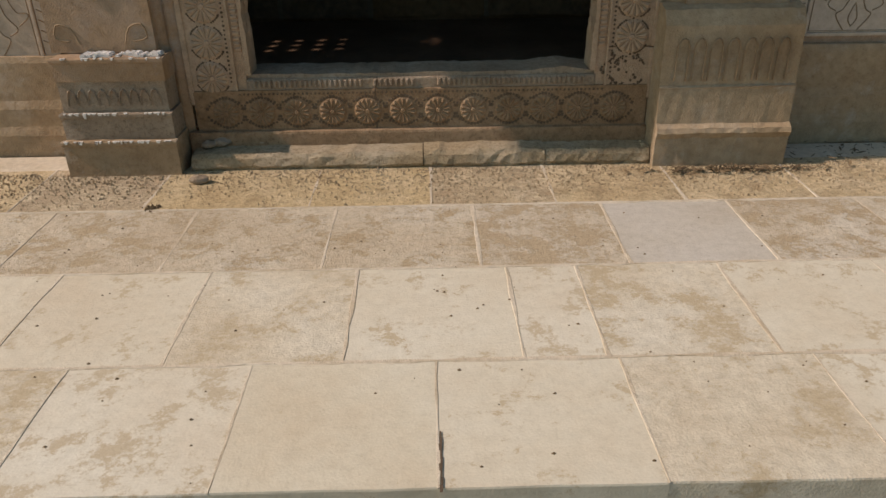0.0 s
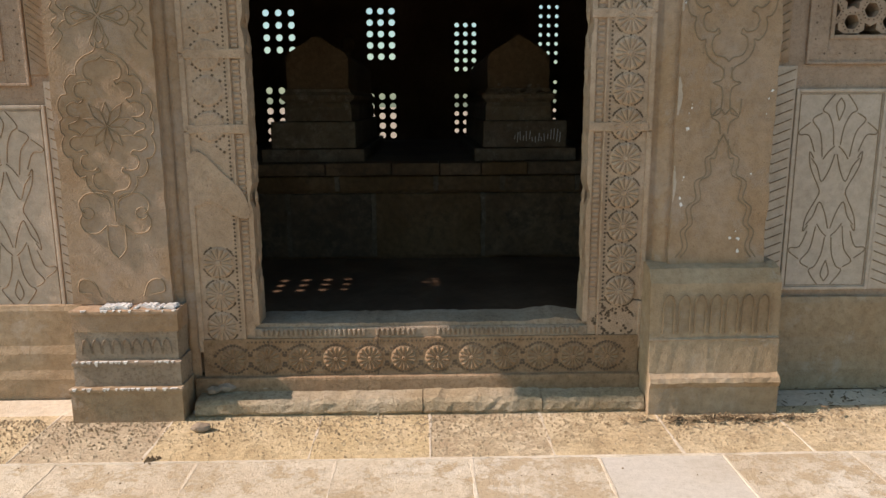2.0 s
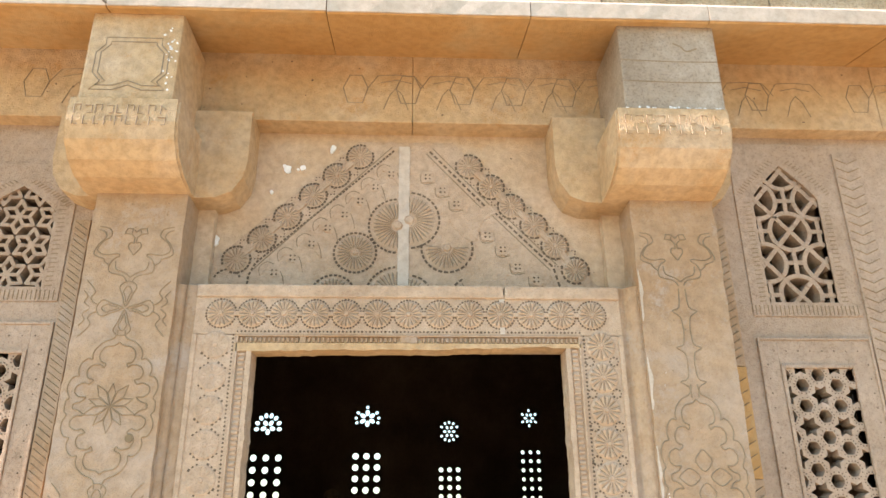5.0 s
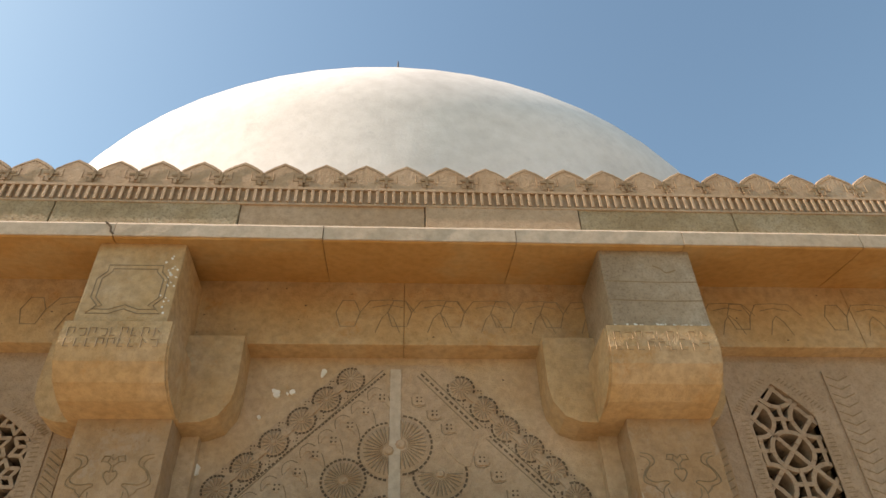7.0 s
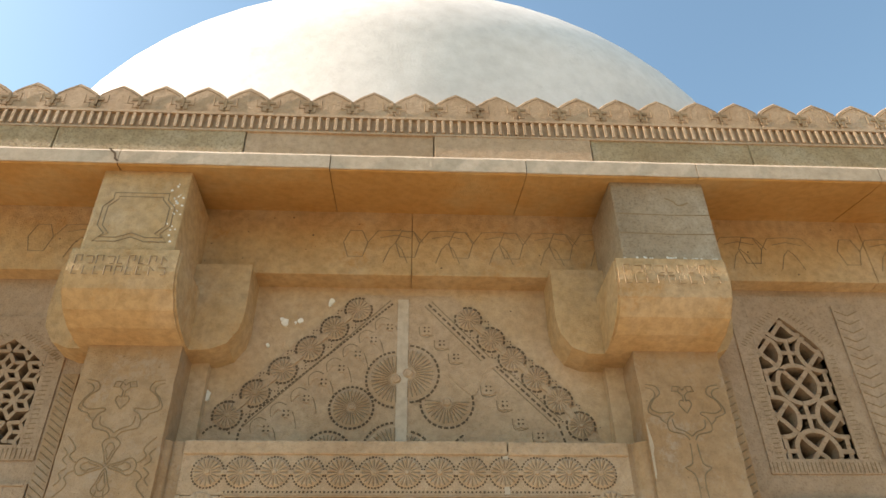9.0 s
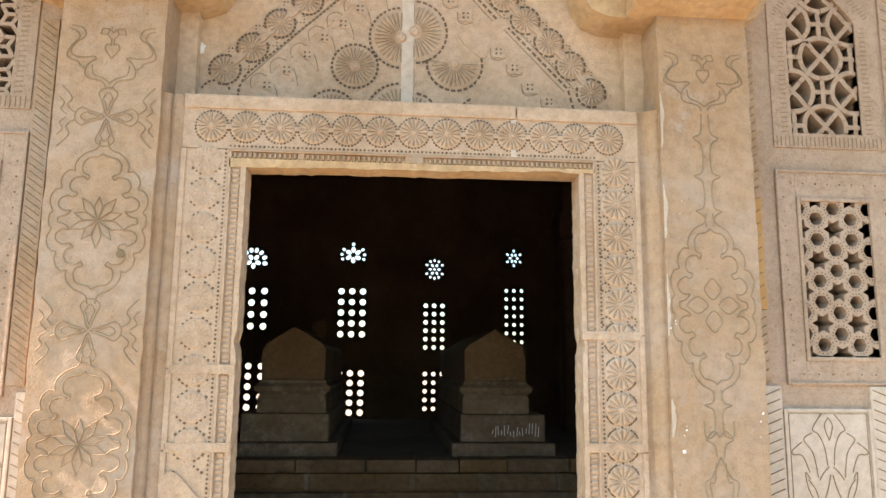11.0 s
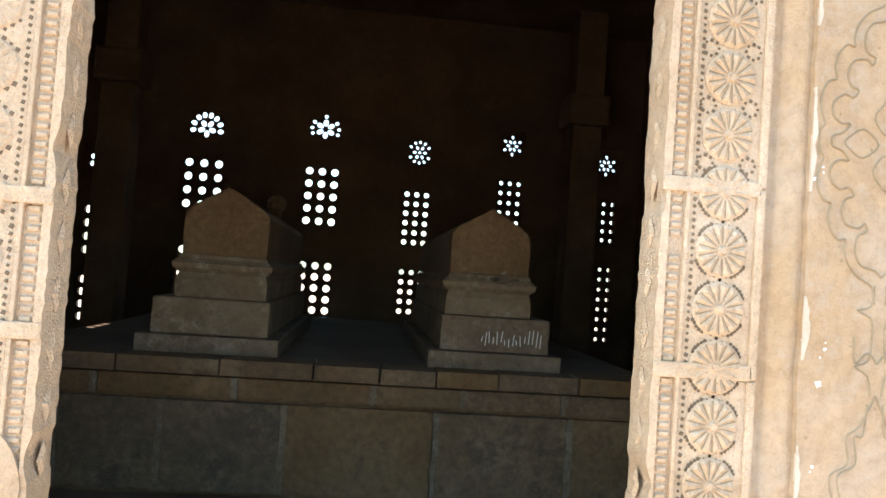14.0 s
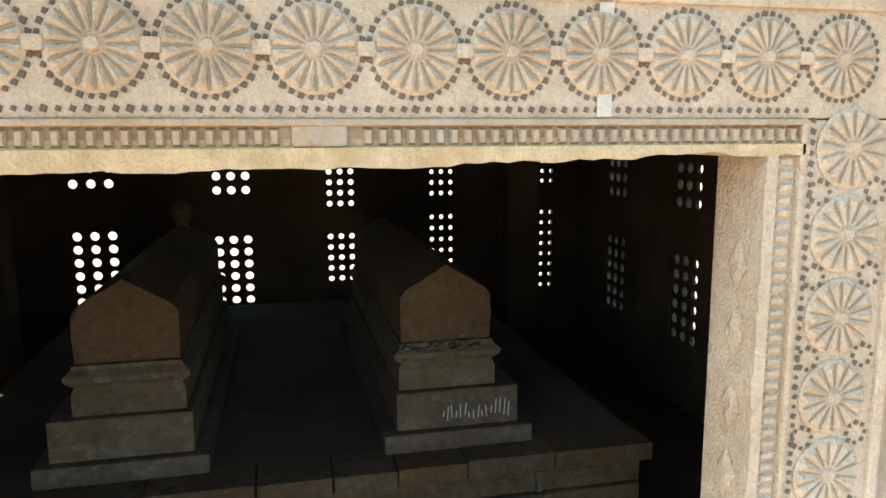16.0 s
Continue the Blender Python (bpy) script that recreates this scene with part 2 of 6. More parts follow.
def profile_x(bm, pts, x0, x1, cuts=1, jitter=0.0, rnd=None):
    """A (y, z) profile pulled along x, with optional uneven edges."""
    rings = []
    for k in range(cuts + 1):
        x = x0 + (x1 - x0) * k / cuts
        rings.append([bm.verts.new((x, y + (rnd.uniform(-jitter, jitter) if jitter else 0), z + (rnd.uniform(-jitter, jitter) if jitter else 0))) for y, z in pts])
    n = len(pts)
    for a, b in zip(rings, rings[1:]):
        for i in range(n):
            bm.faces.new((a[i], a[(i + 1) % n], b[(i + 1) % n], b[i]))
    bm.faces.new(rings[0])
    bm.faces.new(rings[-1][::-1])


def line(bm, pts, w, y, depth=0.004, closed=False):
    """A carved line on a wall face at y: a low three-sided bead along (x, z) points."""
    P = [Vector((p[0], p[1])) for p in pts]
    n = len(P)
    rows = []
    for i, p in enumerate(P):
        a = P[i - 1] if (i or closed) else p
        b = P[(i + 1) % n] if (i < n - 1 or closed) else p
        d = b - a
        d = d.normalized() if d.length > 1e-9 else Vector((1, 0))
        s = Vector((-d.y, d.x)) * w / 2
        rows.append((bm.verts.new((p.x + s.x, y, p.y + s.y)), bm.verts.new((p.x, y - depth, p.y)), bm.verts.new((p.x - s.x, y, p.y - s.y))))
    m = n if closed else n - 1
    for i in range(m):
        a, b = rows[i], rows[(i + 1) % n]
        bm.faces.new((a[0], b[0], b[1], a[1]))
        bm.faces.new((a[1], b[1], b[2], a[2]))


def arc(cx, cz, r, a0, a1, n=10, rz=None):
    rz = rz or r
    return [(cx + r * math.cos(radians(a0 + (a1 - a0) * i / n)), cz + rz * math.sin(radians(a0 + (a1 - a0) * i / n))) for i in range(n + 1)]


def smooth(pts, n=4, closed=False):
    """Catmull-Rom through the points."""
    P = [Vector(p) for p in pts]
    out = []
    m = len(P)
    for i in range(m if closed else m - 1):
        p0 = P[i - 1] if (i or closed) else P[i]
        p1, p2 = P[i], P[(i + 1) % m]
        p3 = P[(i + 2) % m] if (i + 2 < m or closed) else p2
        for k in range(n):
            t = k / n
            v = 0.5 * ((2 * p1) + (p2 - p0) * t + (2 * p0 - 5 * p1 + 4 * p2 - p3) * t * t + (3 * p1 - p0 - 3 * p2 + p3) * t ** 3)
            out.append((v.x, v.y))
    if not closed:
        out.append(tuple(P[-1]))
    return out


def holed(bm, cx, cz, w, h, r, y0, y1, n=12, rz=None):
    """A rectangular plate cell with one round hole cut right through."""
    rz = rz or r
    front, back, fo, bo = [], [], [], []
    for i in range(n):
        a = 2 * math.pi * i / n + math.pi / 4
        c, s = math.cos(a), math.sin(a)
        k = max(abs(c), abs(s))
        front.append(bm.verts.new((cx + r * c, y0, cz + rz * s)))
        back.append(bm.verts.new((cx + r * c, y1, cz + rz * s)))
        fo.append(bm.verts.new((cx + w / 2 * c / k, y0, cz + h / 2 * s / k)))
        bo.append(bm.verts.new((cx + w / 2 * c / k, y1, cz + h / 2 * s / k)))
    for i in range(n):
        j = (i + 1) % n
        bm.faces.new((front[i], front[j], fo[j], fo[i]))
        bm.faces.new((back[i], bo[i], bo[j], back[j]))
        bm.faces.new((front[i], back[i], back[j], front[j]))


# ---- ground, terrace ----
GROUND_Z = -0.56
EDGE_Y = -1.60
X0, X1 = -2.13, 3.08          # outer faces of the building
FRONT = 0.06                  # wall face behind the panels
IN_Y0, IN_Y1 = 0.46, 4.73     # inner faces, front and back
IN_X0, IN_X1 = -1.95, 2.90
FLOOR_IN = 0.17
DOOR = (0.0, 1.10, 0.285, 1.83)

bm = bmesh.new()
grid = [-600, -60, -20, -8, -4, 0, 4, 8, 20, 60, 600]
vs = [[bm.verts.new((x, y, GROUND_Z - (0.02 if max(abs(x), abs(y)) < 9 else 0))) for x in grid] for y in grid]
for i in range(10):
    for j in range(10):
        bm.faces.new((vs[i][j], vs[i][j + 1], vs[i + 1][j + 1], vs[i + 1][j]))
tagged(finish("ground", bm, DUST), "dry sandy ground round the tomb terrace", "ground", kind="structure")

pavement = thing("pavement", "stone-flagged terrace with pale mortar joints", "terrace", kind="structure")
bm = bmesh.new()
box(bm, -5.5, 6.5, EDGE_Y + 0.03, 7.5, GROUND_Z - 0.05, -0.075)
part("terrace_core", bm, GREYROCK, pavement, "rough grey masonry core of the terrace")
bm = bmesh.new()
box(bm, -5.5, 6.5, EDGE_Y + 0.035, -0.02, -0.075, -0.0040)
part("mortar_bed", bm, MORTAR, pavement, "pale mortar between the paving slabs")

# ---- walls ----
def wall_with_openings(bm, u0, u1, z0, z1, openings, put):
    """Boxes that fill u0..u1 by z0..z1 round the openings (ua, ub, za, zb); put() writes one box."""
    us = sorted({u0, u1, *[o[0] for o in openings], *[o[1] for o in openings]})
    for ua, ub in zip(us, us[1:]):
        cuts = sorted((o[2], o[3]) for o in openings if o[0] <= ua + 1e-6 and o[1] >= ub - 1e-6)
        z = z0
        for a, b in cuts:
            if a > z + 1e-6:
                put(ua, ub, z, a)
            z = max(z, b)
        if z < z1 - 1e-6:
            put(ua, ub, z, z1)


# windows of the back wall: centre x, rosette (z, rows), middle and lower panels (top z, rows, step), column step, hole radius
BACK = [(-1.60, 1.85, 4, (1.43, 4, 0.110), (0.86, 4, 0.100), 0.11, 0.040),
        (-0.83, 2.20, 4, (1.883, 4, 0.114), (1.16, 6, 0.097), 0.12, 0.042),
        (0.14, 2.27, 4, (1.896, 5, 0.105), (1.10, 6, 0.093), 0.105, 0.040),
        (0.95, 2.13, 4, (1.767, 6, 0.082), (1.10, 5, 0.083), 0.083, 0.029),
        (1.75, 2.26, 4, (1.930, 7, 0.085), (1.23, 6, 0.090), 0.077, 0.024),
        (2.60, 2.16, 4, (1.820, 5, 0.079), (1.245, 8, 0.087), 0.078, 0.022)]
SIDE_LEFT = [(0.80, 2.55, 4, (2.225, 5, 0.095), (1.10, 6, 0.095), 0.100, 0.031),
             (2.45, 2.2, 4, (1.88, 4, 0.105), (1.10, 6, 0.095), 0.105, 0.034),
             (4.02, 2.09, 4, (1.60, 7, 0.092), (0.83, 4, 0.071), 0.105, 0.036)]
SIDE_RIGHT = [(y, 2.2, 4, (1.88, 5, 0.105), (1.10, 6, 0.095), 0.105, 0.040) for y in (1.15, 2.10, 3.05, 4.00)]


def spans(spec):
    c, zr, rows, mid, low, step, r = spec
    hw = 1.5 * step
    a = (c - hw, c + hw, low[0] - (low[1] - 0.5) * low[2], low[0] + 0.5 * low[2])
    b = (c - hw, c + hw, mid[0] - (mid[1] - 0.5) * mid[2], mid[0] + 0.5 * mid[2])
    d = (c - hw, c + hw, zr - 0.13, zr + 0.13)
    return a, b, d


# rings of petal-shaped holes: (distance from the centre, angles, half length, half width), about a centre raised by the first number
ROSETTES = {
    "fan": (-0.026, ((0.046, (54, 126, 198, 270, 342), 0.030, 0.022), (0.112, (-10, 20, 50, 77, 103, 130, 160, 190), 0.026, 0.021))),
    "star": (-0.012, ((0.052, (30, 90, 150, 210, 270, 330), 0.031, 0.022), (0.107, (90, 150, 30), 0.019, 0.016), (0.112, (202, 338, 178, 2), 0.016, 0.015))),
    "wheel": (0.0, ((0.0, (0,), 0.013, 0.013), (0.044, (0, 60, 120, 180, 240, 300), 0.017, 0.013), (0.088, (30, 62, 90, 118, 150, 210, 242, 270, 298, 330), 0.015, 0.012))),
    "flower": (0.0, ((0.038, (0, 60, 120, 180, 240, 300), 0.018, 0.013), (0.078, (30, 90, 150, 210, 270, 330), 0.017, 0.013))),
}


def rosette_panel(win, c, zr, hw, hh, t, style):
    """A thin stone plate with petal holes cut right through."""
    lift, rings = ROSETTES[style]
    fit_in = min(1.0, hw / 0.122)
    loops = [[(c - hw, zr - hh), (c + hw, zr - hh), (c + hw, zr + hh), (c - hw, zr + hh)]]
    for dist, angles, a, b in rings:
        for deg in angles:
            u = radians(deg)
            cu, su = math.cos(u), math.sin(u)
            loops.append([(c + fit_in * ((dist + a * math.cos(q)) * cu - b * math.sin(q) * su), zr + lift + fit_in * ((dist + a * math.cos(q)) * su + b * math.sin(q) * cu)) for q in [k * math.pi / 4 for k in range(8)]])
    bm = bmesh.new()
    edges, rims = [], []
    for y in (0.0, t):
        layer = []
        for loop in loops:
            vs = [bm.verts.new((x, y, z)) for x, z in loop]
            layer.append(vs)
            edges.append([bm.edges.new((vs[i], vs[(i + 1) % len(vs)])) for i in range(len(vs))])
        rims.append(layer)
    half = len(loops)
    for k in (0, 1):
        bmesh.ops.triangle_fill(bm, use_beauty=True, use_dissolve=False, edges=[e for es in edges[k * half:(k + 1) * half] for e in es])
    for va, vb in zip(*rims):
        for i in range(len(va)):
            j = (i + 1) % len(va)
            bm.faces.new((va[i], va[j], vb[j], vb[i]))
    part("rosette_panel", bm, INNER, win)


def screen(name, spec, m, style, t=0.024):
    """A pierced stone screen in three panels; m carries it onto its wall (built facing -y, at y = 0)."""
    c, zr, rows, mid, low, step, r = spec
    r *= 0.78
    win = thing(name, "pierced stone window screen with rows of round holes", "window screen", "pierced screens of the chamber", "structure")
    for nm, (top, nr, dz) in (("middle_panel", mid), ("lower_panel", low)):
        bm = bmesh.new()
        for i in range(nr):
            for k in (-1, 0, 1):
                holed(bm, c + k * step, top - i * dz, step, dz, r, 0, t)
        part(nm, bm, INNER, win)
    rosette_panel(win, c, zr, 1.5 * step, 0.13, min(t, 0.016), style)
    win.matrix_basis = m
    return win


WALL_TOP = 3.30
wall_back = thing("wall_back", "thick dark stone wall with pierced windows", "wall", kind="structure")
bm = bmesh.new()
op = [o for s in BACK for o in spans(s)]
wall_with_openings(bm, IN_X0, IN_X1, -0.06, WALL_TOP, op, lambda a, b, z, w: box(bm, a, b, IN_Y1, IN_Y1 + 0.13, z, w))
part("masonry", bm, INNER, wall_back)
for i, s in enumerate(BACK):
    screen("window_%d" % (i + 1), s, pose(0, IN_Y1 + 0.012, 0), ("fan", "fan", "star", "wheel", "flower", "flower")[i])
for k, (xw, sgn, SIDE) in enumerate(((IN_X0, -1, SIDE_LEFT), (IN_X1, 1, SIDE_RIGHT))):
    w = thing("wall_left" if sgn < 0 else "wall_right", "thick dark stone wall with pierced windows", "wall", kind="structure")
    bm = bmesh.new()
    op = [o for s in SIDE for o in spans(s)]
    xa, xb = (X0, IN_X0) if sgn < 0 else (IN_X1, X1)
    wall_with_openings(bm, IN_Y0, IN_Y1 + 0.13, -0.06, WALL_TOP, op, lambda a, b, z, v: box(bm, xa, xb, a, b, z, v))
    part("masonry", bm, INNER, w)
    for i, s in enumerate(SIDE):
        m = pose(xw + sgn * 0.012, 0, 0, 0, 0, 90 if sgn < 0 else -90)
        if sgn > 0:
            m = m @ Matrix.Translation((0, 0, 0))
            s = (-s[0], *s[1:])
        screen("window_%d" % (7 + 4 * k + i), s, m, ("flower", "star", "wheel", "flower")[i], 0.06 if sgn < 0 and i == 2 else 0.024)

# front wall with the doorway and the four lattice windows
LAT_R = (1.94, 2.20, 1.24, 1.795)
NICHE_R = (1.93, 2.20, 2.05, 2.64)
LAT_L = (-1.09, -0.83, 1.18, 1.84)
NICHE_L = (-1.09, -0.815, 2.09, 2.50)
wall_front = thing("wall_front", "ochre sandstone tomb front with carved panels", "wall", kind="structure")
bm = bmesh.new()
op = [(-0.40, 1.50, 0.05, 2.12), LAT_R, NICHE_R, LAT_L, NICHE_L]
wall_with_openings(bm, X0, X1, -0.06, WALL_TOP, op, lambda a, b, z, w: box(bm, a, b, FRONT, IN_Y0, z, w))
part("masonry", bm, PLAIN, wall_front)
bm = bmesh.new()
for a, b, o in ((1.66, X1, [LAT_R, NICHE_R]), (X0, -0.58, [LAT_L, NICHE_L])):
    wall_with_openings(bm, a, b, 0.30, 2.78, o, lambda p, q, z, w: box(bm, p, q, 0.030, FRONT - 0.002, z, w))
part("bay_facing", bm, BAY, wall_front)

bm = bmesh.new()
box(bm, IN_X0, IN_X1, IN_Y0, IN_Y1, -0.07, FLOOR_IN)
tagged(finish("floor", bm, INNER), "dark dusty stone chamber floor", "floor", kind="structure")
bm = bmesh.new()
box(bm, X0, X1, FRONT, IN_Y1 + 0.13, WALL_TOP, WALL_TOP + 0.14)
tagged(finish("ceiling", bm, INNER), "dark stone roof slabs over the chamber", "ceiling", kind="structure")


# ---- dome ----
DOME = (0.485, 2.42, 3.97, 2.70, 1.585)
dome = thing("dome", "whitewashed low dome with faint grey stains", "dome", at=(DOME[0], DOME[1], WALL_TOP + 0.14))
bm = bmesh.new()
cx, cy, cz, R, H = DOME
nr, ns = 28, 72
base = cz - (WALL_TOP + 0.14)
rings = []
for i in range(nr):
    a = math.pi / 2 * i / nr
    rad = R * math.cos(a) ** 0.95
    rings.append([bm.verts.new((rad * math.cos(2 * math.pi * k / ns), rad * math.sin(2 * math.pi * k / ns), base + H * math.sin(a))) for k in range(ns)])
top = bm.verts.new((0, 0, base + H))
foot = [bm.verts.new((v.co.x, v.co.y, 0.0)) for v in rings[0]]
for a, b in zip([foot] + rings, rings):
    for k in range(ns):
        bm.faces.new((a[k], a[(k + 1) % ns], b[(k + 1) % ns], b[k]))
for k in range(ns):
    bm.faces.new((rings[-1][k], rings[-1][(k + 1) % ns], top))
for f in bm.faces:
    f.smooth = True
shell = part("shell", bm, PLASTER, dome)
for path in (((-84, 47), (-85, 43), (-84.3, 40), (-86.5, 36), (-88, 33), (-87, 29), (-89, 26)), ((-86.5, 36), (-85.5, 33.5), (-86, 31)), ((-70, 38), (-69, 35), (-70.5, 33))):
    bm = bmesh.new()
    prev = None
    for az, el in path:
        u, v = radians(az), radians(el)
        rad = R * math.cos(v) ** 0.95
        c = Vector((rad * math.cos(u), rad * math.sin(u), base + H * math.sin(v))) * 1.0012
        side = Vector((-math.sin(u), math.cos(u), 0)) * 0.005
        row = (bm.verts.new(c - side), bm.verts.new(c + side))
        if prev:
            bm.faces.new((prev[0], prev[1], row[1], row[0]))
        prev = row
    part("crack", bm, GREYROCK, dome, "fine grey crack in the lime plaster")
bm = bmesh.new()
tip = 8.15 - (WALL_TOP + 0.14)
prof = [(base + H - 0.02, 0.10), (base + H + 0.10, 0.05), (base + H + 0.25, 0.12), (base + H + 0.42, 0.03), (tip - 1.2, 0.025), (tip - 1.1, 0.09), (tip - 0.95, 0.022), (tip - 0.45, 0.02), (tip - 0.36, 0.055), (tip - 0.26, 0.02), (tip, 0.006)]
prev = None
for z, r in prof:
    ring = [bm.verts.new((r * math.cos(k * 0.785), r * math.sin(k * 0.785), z)) for k in range(8)]
    if prev:
        for k in range(8):
            bm.faces.new((prev[k], prev[(k + 1) % 8], ring[(k + 1) % 8], ring[k]))
    prev = ring
bm.faces.new(prev)
part("finial", bm, METAL, dome, "slender dark metal finial with small bulbs")

# ---- chamber: platform and cenotaphs ----
PLAT = (-0.85, 1.85, 1.47, 4.25, 0.71)
platform = thing("platform", "raised dark stone burial platform with slab coping", "platform", at=(0, 0, FLOOR_IN))
bm = bmesh.new()
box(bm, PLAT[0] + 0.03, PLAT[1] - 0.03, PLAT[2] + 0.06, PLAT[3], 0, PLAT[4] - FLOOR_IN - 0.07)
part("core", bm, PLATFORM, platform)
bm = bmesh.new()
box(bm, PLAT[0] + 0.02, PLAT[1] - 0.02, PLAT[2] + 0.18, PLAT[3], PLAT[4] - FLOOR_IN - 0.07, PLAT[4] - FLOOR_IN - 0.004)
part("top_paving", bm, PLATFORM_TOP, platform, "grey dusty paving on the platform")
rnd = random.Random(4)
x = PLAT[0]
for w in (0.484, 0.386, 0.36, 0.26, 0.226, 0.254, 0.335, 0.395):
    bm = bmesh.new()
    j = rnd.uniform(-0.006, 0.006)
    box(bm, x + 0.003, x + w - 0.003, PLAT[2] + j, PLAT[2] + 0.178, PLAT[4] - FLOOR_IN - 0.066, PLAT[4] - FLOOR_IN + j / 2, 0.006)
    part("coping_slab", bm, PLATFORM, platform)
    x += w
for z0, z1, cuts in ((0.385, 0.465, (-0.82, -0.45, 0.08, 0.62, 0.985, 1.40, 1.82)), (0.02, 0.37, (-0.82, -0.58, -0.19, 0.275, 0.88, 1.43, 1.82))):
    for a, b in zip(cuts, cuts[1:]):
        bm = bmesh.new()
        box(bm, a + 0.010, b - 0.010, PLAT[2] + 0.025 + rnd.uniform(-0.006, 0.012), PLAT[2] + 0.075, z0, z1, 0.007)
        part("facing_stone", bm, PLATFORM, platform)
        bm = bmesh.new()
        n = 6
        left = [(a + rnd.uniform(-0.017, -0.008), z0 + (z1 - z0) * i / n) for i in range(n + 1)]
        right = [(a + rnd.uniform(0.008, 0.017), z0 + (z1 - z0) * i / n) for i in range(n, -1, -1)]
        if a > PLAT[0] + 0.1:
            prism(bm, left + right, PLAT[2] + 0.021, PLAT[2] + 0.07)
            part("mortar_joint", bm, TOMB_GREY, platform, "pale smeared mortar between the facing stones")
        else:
            bm.free()


def cenotaph(name, x, label, shift, grey):
    """A gabled grave stone on three stepped plinths, long body running back."""
    e = thing(name, label, "cenotaph", "cenotaphs on the platform", at=(x, 1.60, PLAT[4] - 0.004))
    ln = 1.85
    steps = ((0.285, 0.0, 0.0, 0.075), (0.235, 0.03, 0.075, 0.225))
    for i, (hw, y, z0, z1) in enumerate(steps):
        bm = bmesh.new()
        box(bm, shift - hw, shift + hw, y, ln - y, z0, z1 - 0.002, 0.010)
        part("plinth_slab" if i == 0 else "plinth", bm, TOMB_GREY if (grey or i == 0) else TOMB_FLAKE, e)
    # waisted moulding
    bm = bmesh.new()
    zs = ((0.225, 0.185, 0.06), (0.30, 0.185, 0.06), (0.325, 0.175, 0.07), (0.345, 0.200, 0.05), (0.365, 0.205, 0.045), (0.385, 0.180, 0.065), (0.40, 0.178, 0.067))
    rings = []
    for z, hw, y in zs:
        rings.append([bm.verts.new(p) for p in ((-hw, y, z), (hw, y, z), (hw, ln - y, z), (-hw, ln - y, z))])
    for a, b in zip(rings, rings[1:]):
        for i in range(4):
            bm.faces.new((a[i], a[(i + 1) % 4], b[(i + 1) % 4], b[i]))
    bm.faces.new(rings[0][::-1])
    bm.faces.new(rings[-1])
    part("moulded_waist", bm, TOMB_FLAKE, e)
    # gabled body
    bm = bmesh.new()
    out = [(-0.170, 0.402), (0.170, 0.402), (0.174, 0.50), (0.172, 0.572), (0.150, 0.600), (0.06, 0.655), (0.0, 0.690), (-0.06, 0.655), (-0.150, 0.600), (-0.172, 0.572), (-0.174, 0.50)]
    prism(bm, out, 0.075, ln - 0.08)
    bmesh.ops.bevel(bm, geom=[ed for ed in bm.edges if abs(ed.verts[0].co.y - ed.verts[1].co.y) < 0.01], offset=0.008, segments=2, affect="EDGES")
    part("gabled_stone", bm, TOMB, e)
    if grey:
        bm = bmesh.new()
        rs = random.Random(2)
        for k in range(16):
            x = shift - 0.06 + k * 0.017
            z = 0.10 + rs.uniform(0, 0.02)
            line(bm, [(x, z), (x + rs.uniform(-0.006, 0.006), z + rs.uniform(0.02, 0.07))], 0.004, 0.029, 0.001)
        part("scratches", bm, WHITE, e, "pale scratched marks on the plinth")
        bm = bmesh.new()
        for k in range(40):
            x, z = rs.uniform(-0.17, 0.12), 0.385 + rs.gauss(0, 0.018)
            r = rs.uniform(0.004, 0.013)
            prism(bm, [(x + r * math.cos(a) * rs.uniform(0.6, 1.8), z + r * math.sin(a) * rs.uniform(0.4, 1.0)) for a in [q * 0.9 for q in range(7)]], 0.0725 if z > 0.40 else 0.043, 0.09)
        part("lime_flakes", bm, TOMB_GREY, e, "whitish flaking lime on the moulding")
    else:
        bm = bmesh.new()
        prev = None
        for z, r in ((0.66, 0.035), (0.71, 0.035), (0.735, 0.055), (0.775, 0.060), (0.805, 0.045), (0.82, 0.015)):
            ring = [bm.verts.new((r * math.cos(q * 0.628), ln - 0.18 + r * math.sin(q * 0.628), z)) for q in range(10)]
            if prev:
                for q in range(10):
                    bm.faces.new((prev[q], prev[(q + 1) % 10], ring[(q + 1) % 10], ring[q]))
            prev = ring
        bm.faces.new(prev)
        part("head_knob", bm, TOMB, e, "small rounded stone knob at the head end")
    return e


cenotaph("cenotaph", -0.033, "brown stone gabled cenotaph on stepped plinths", -0.028, False)
cenotaph("cenotaph", 1.088, "brown gabled cenotaph with whitish flaking grey plinths", 0.035, True)

# engaged piers beside the outer back windows
for x0, x1 in ((2.12, 2.36), (-1.50, -1.26)):
    p = thing("pier", "plain dark square stone pier with a block capital", "pier", "piers of the chamber", at=((x0 + x1) / 2, 4.30, FLOOR_IN))
    bm = bmesh.new()
    hw = (x1 - x0) / 2
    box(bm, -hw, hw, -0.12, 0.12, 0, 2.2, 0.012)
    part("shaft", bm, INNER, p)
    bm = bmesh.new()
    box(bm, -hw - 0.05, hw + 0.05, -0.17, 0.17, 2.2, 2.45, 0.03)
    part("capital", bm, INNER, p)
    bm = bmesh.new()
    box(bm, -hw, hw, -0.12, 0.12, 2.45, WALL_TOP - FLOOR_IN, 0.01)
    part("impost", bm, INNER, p)


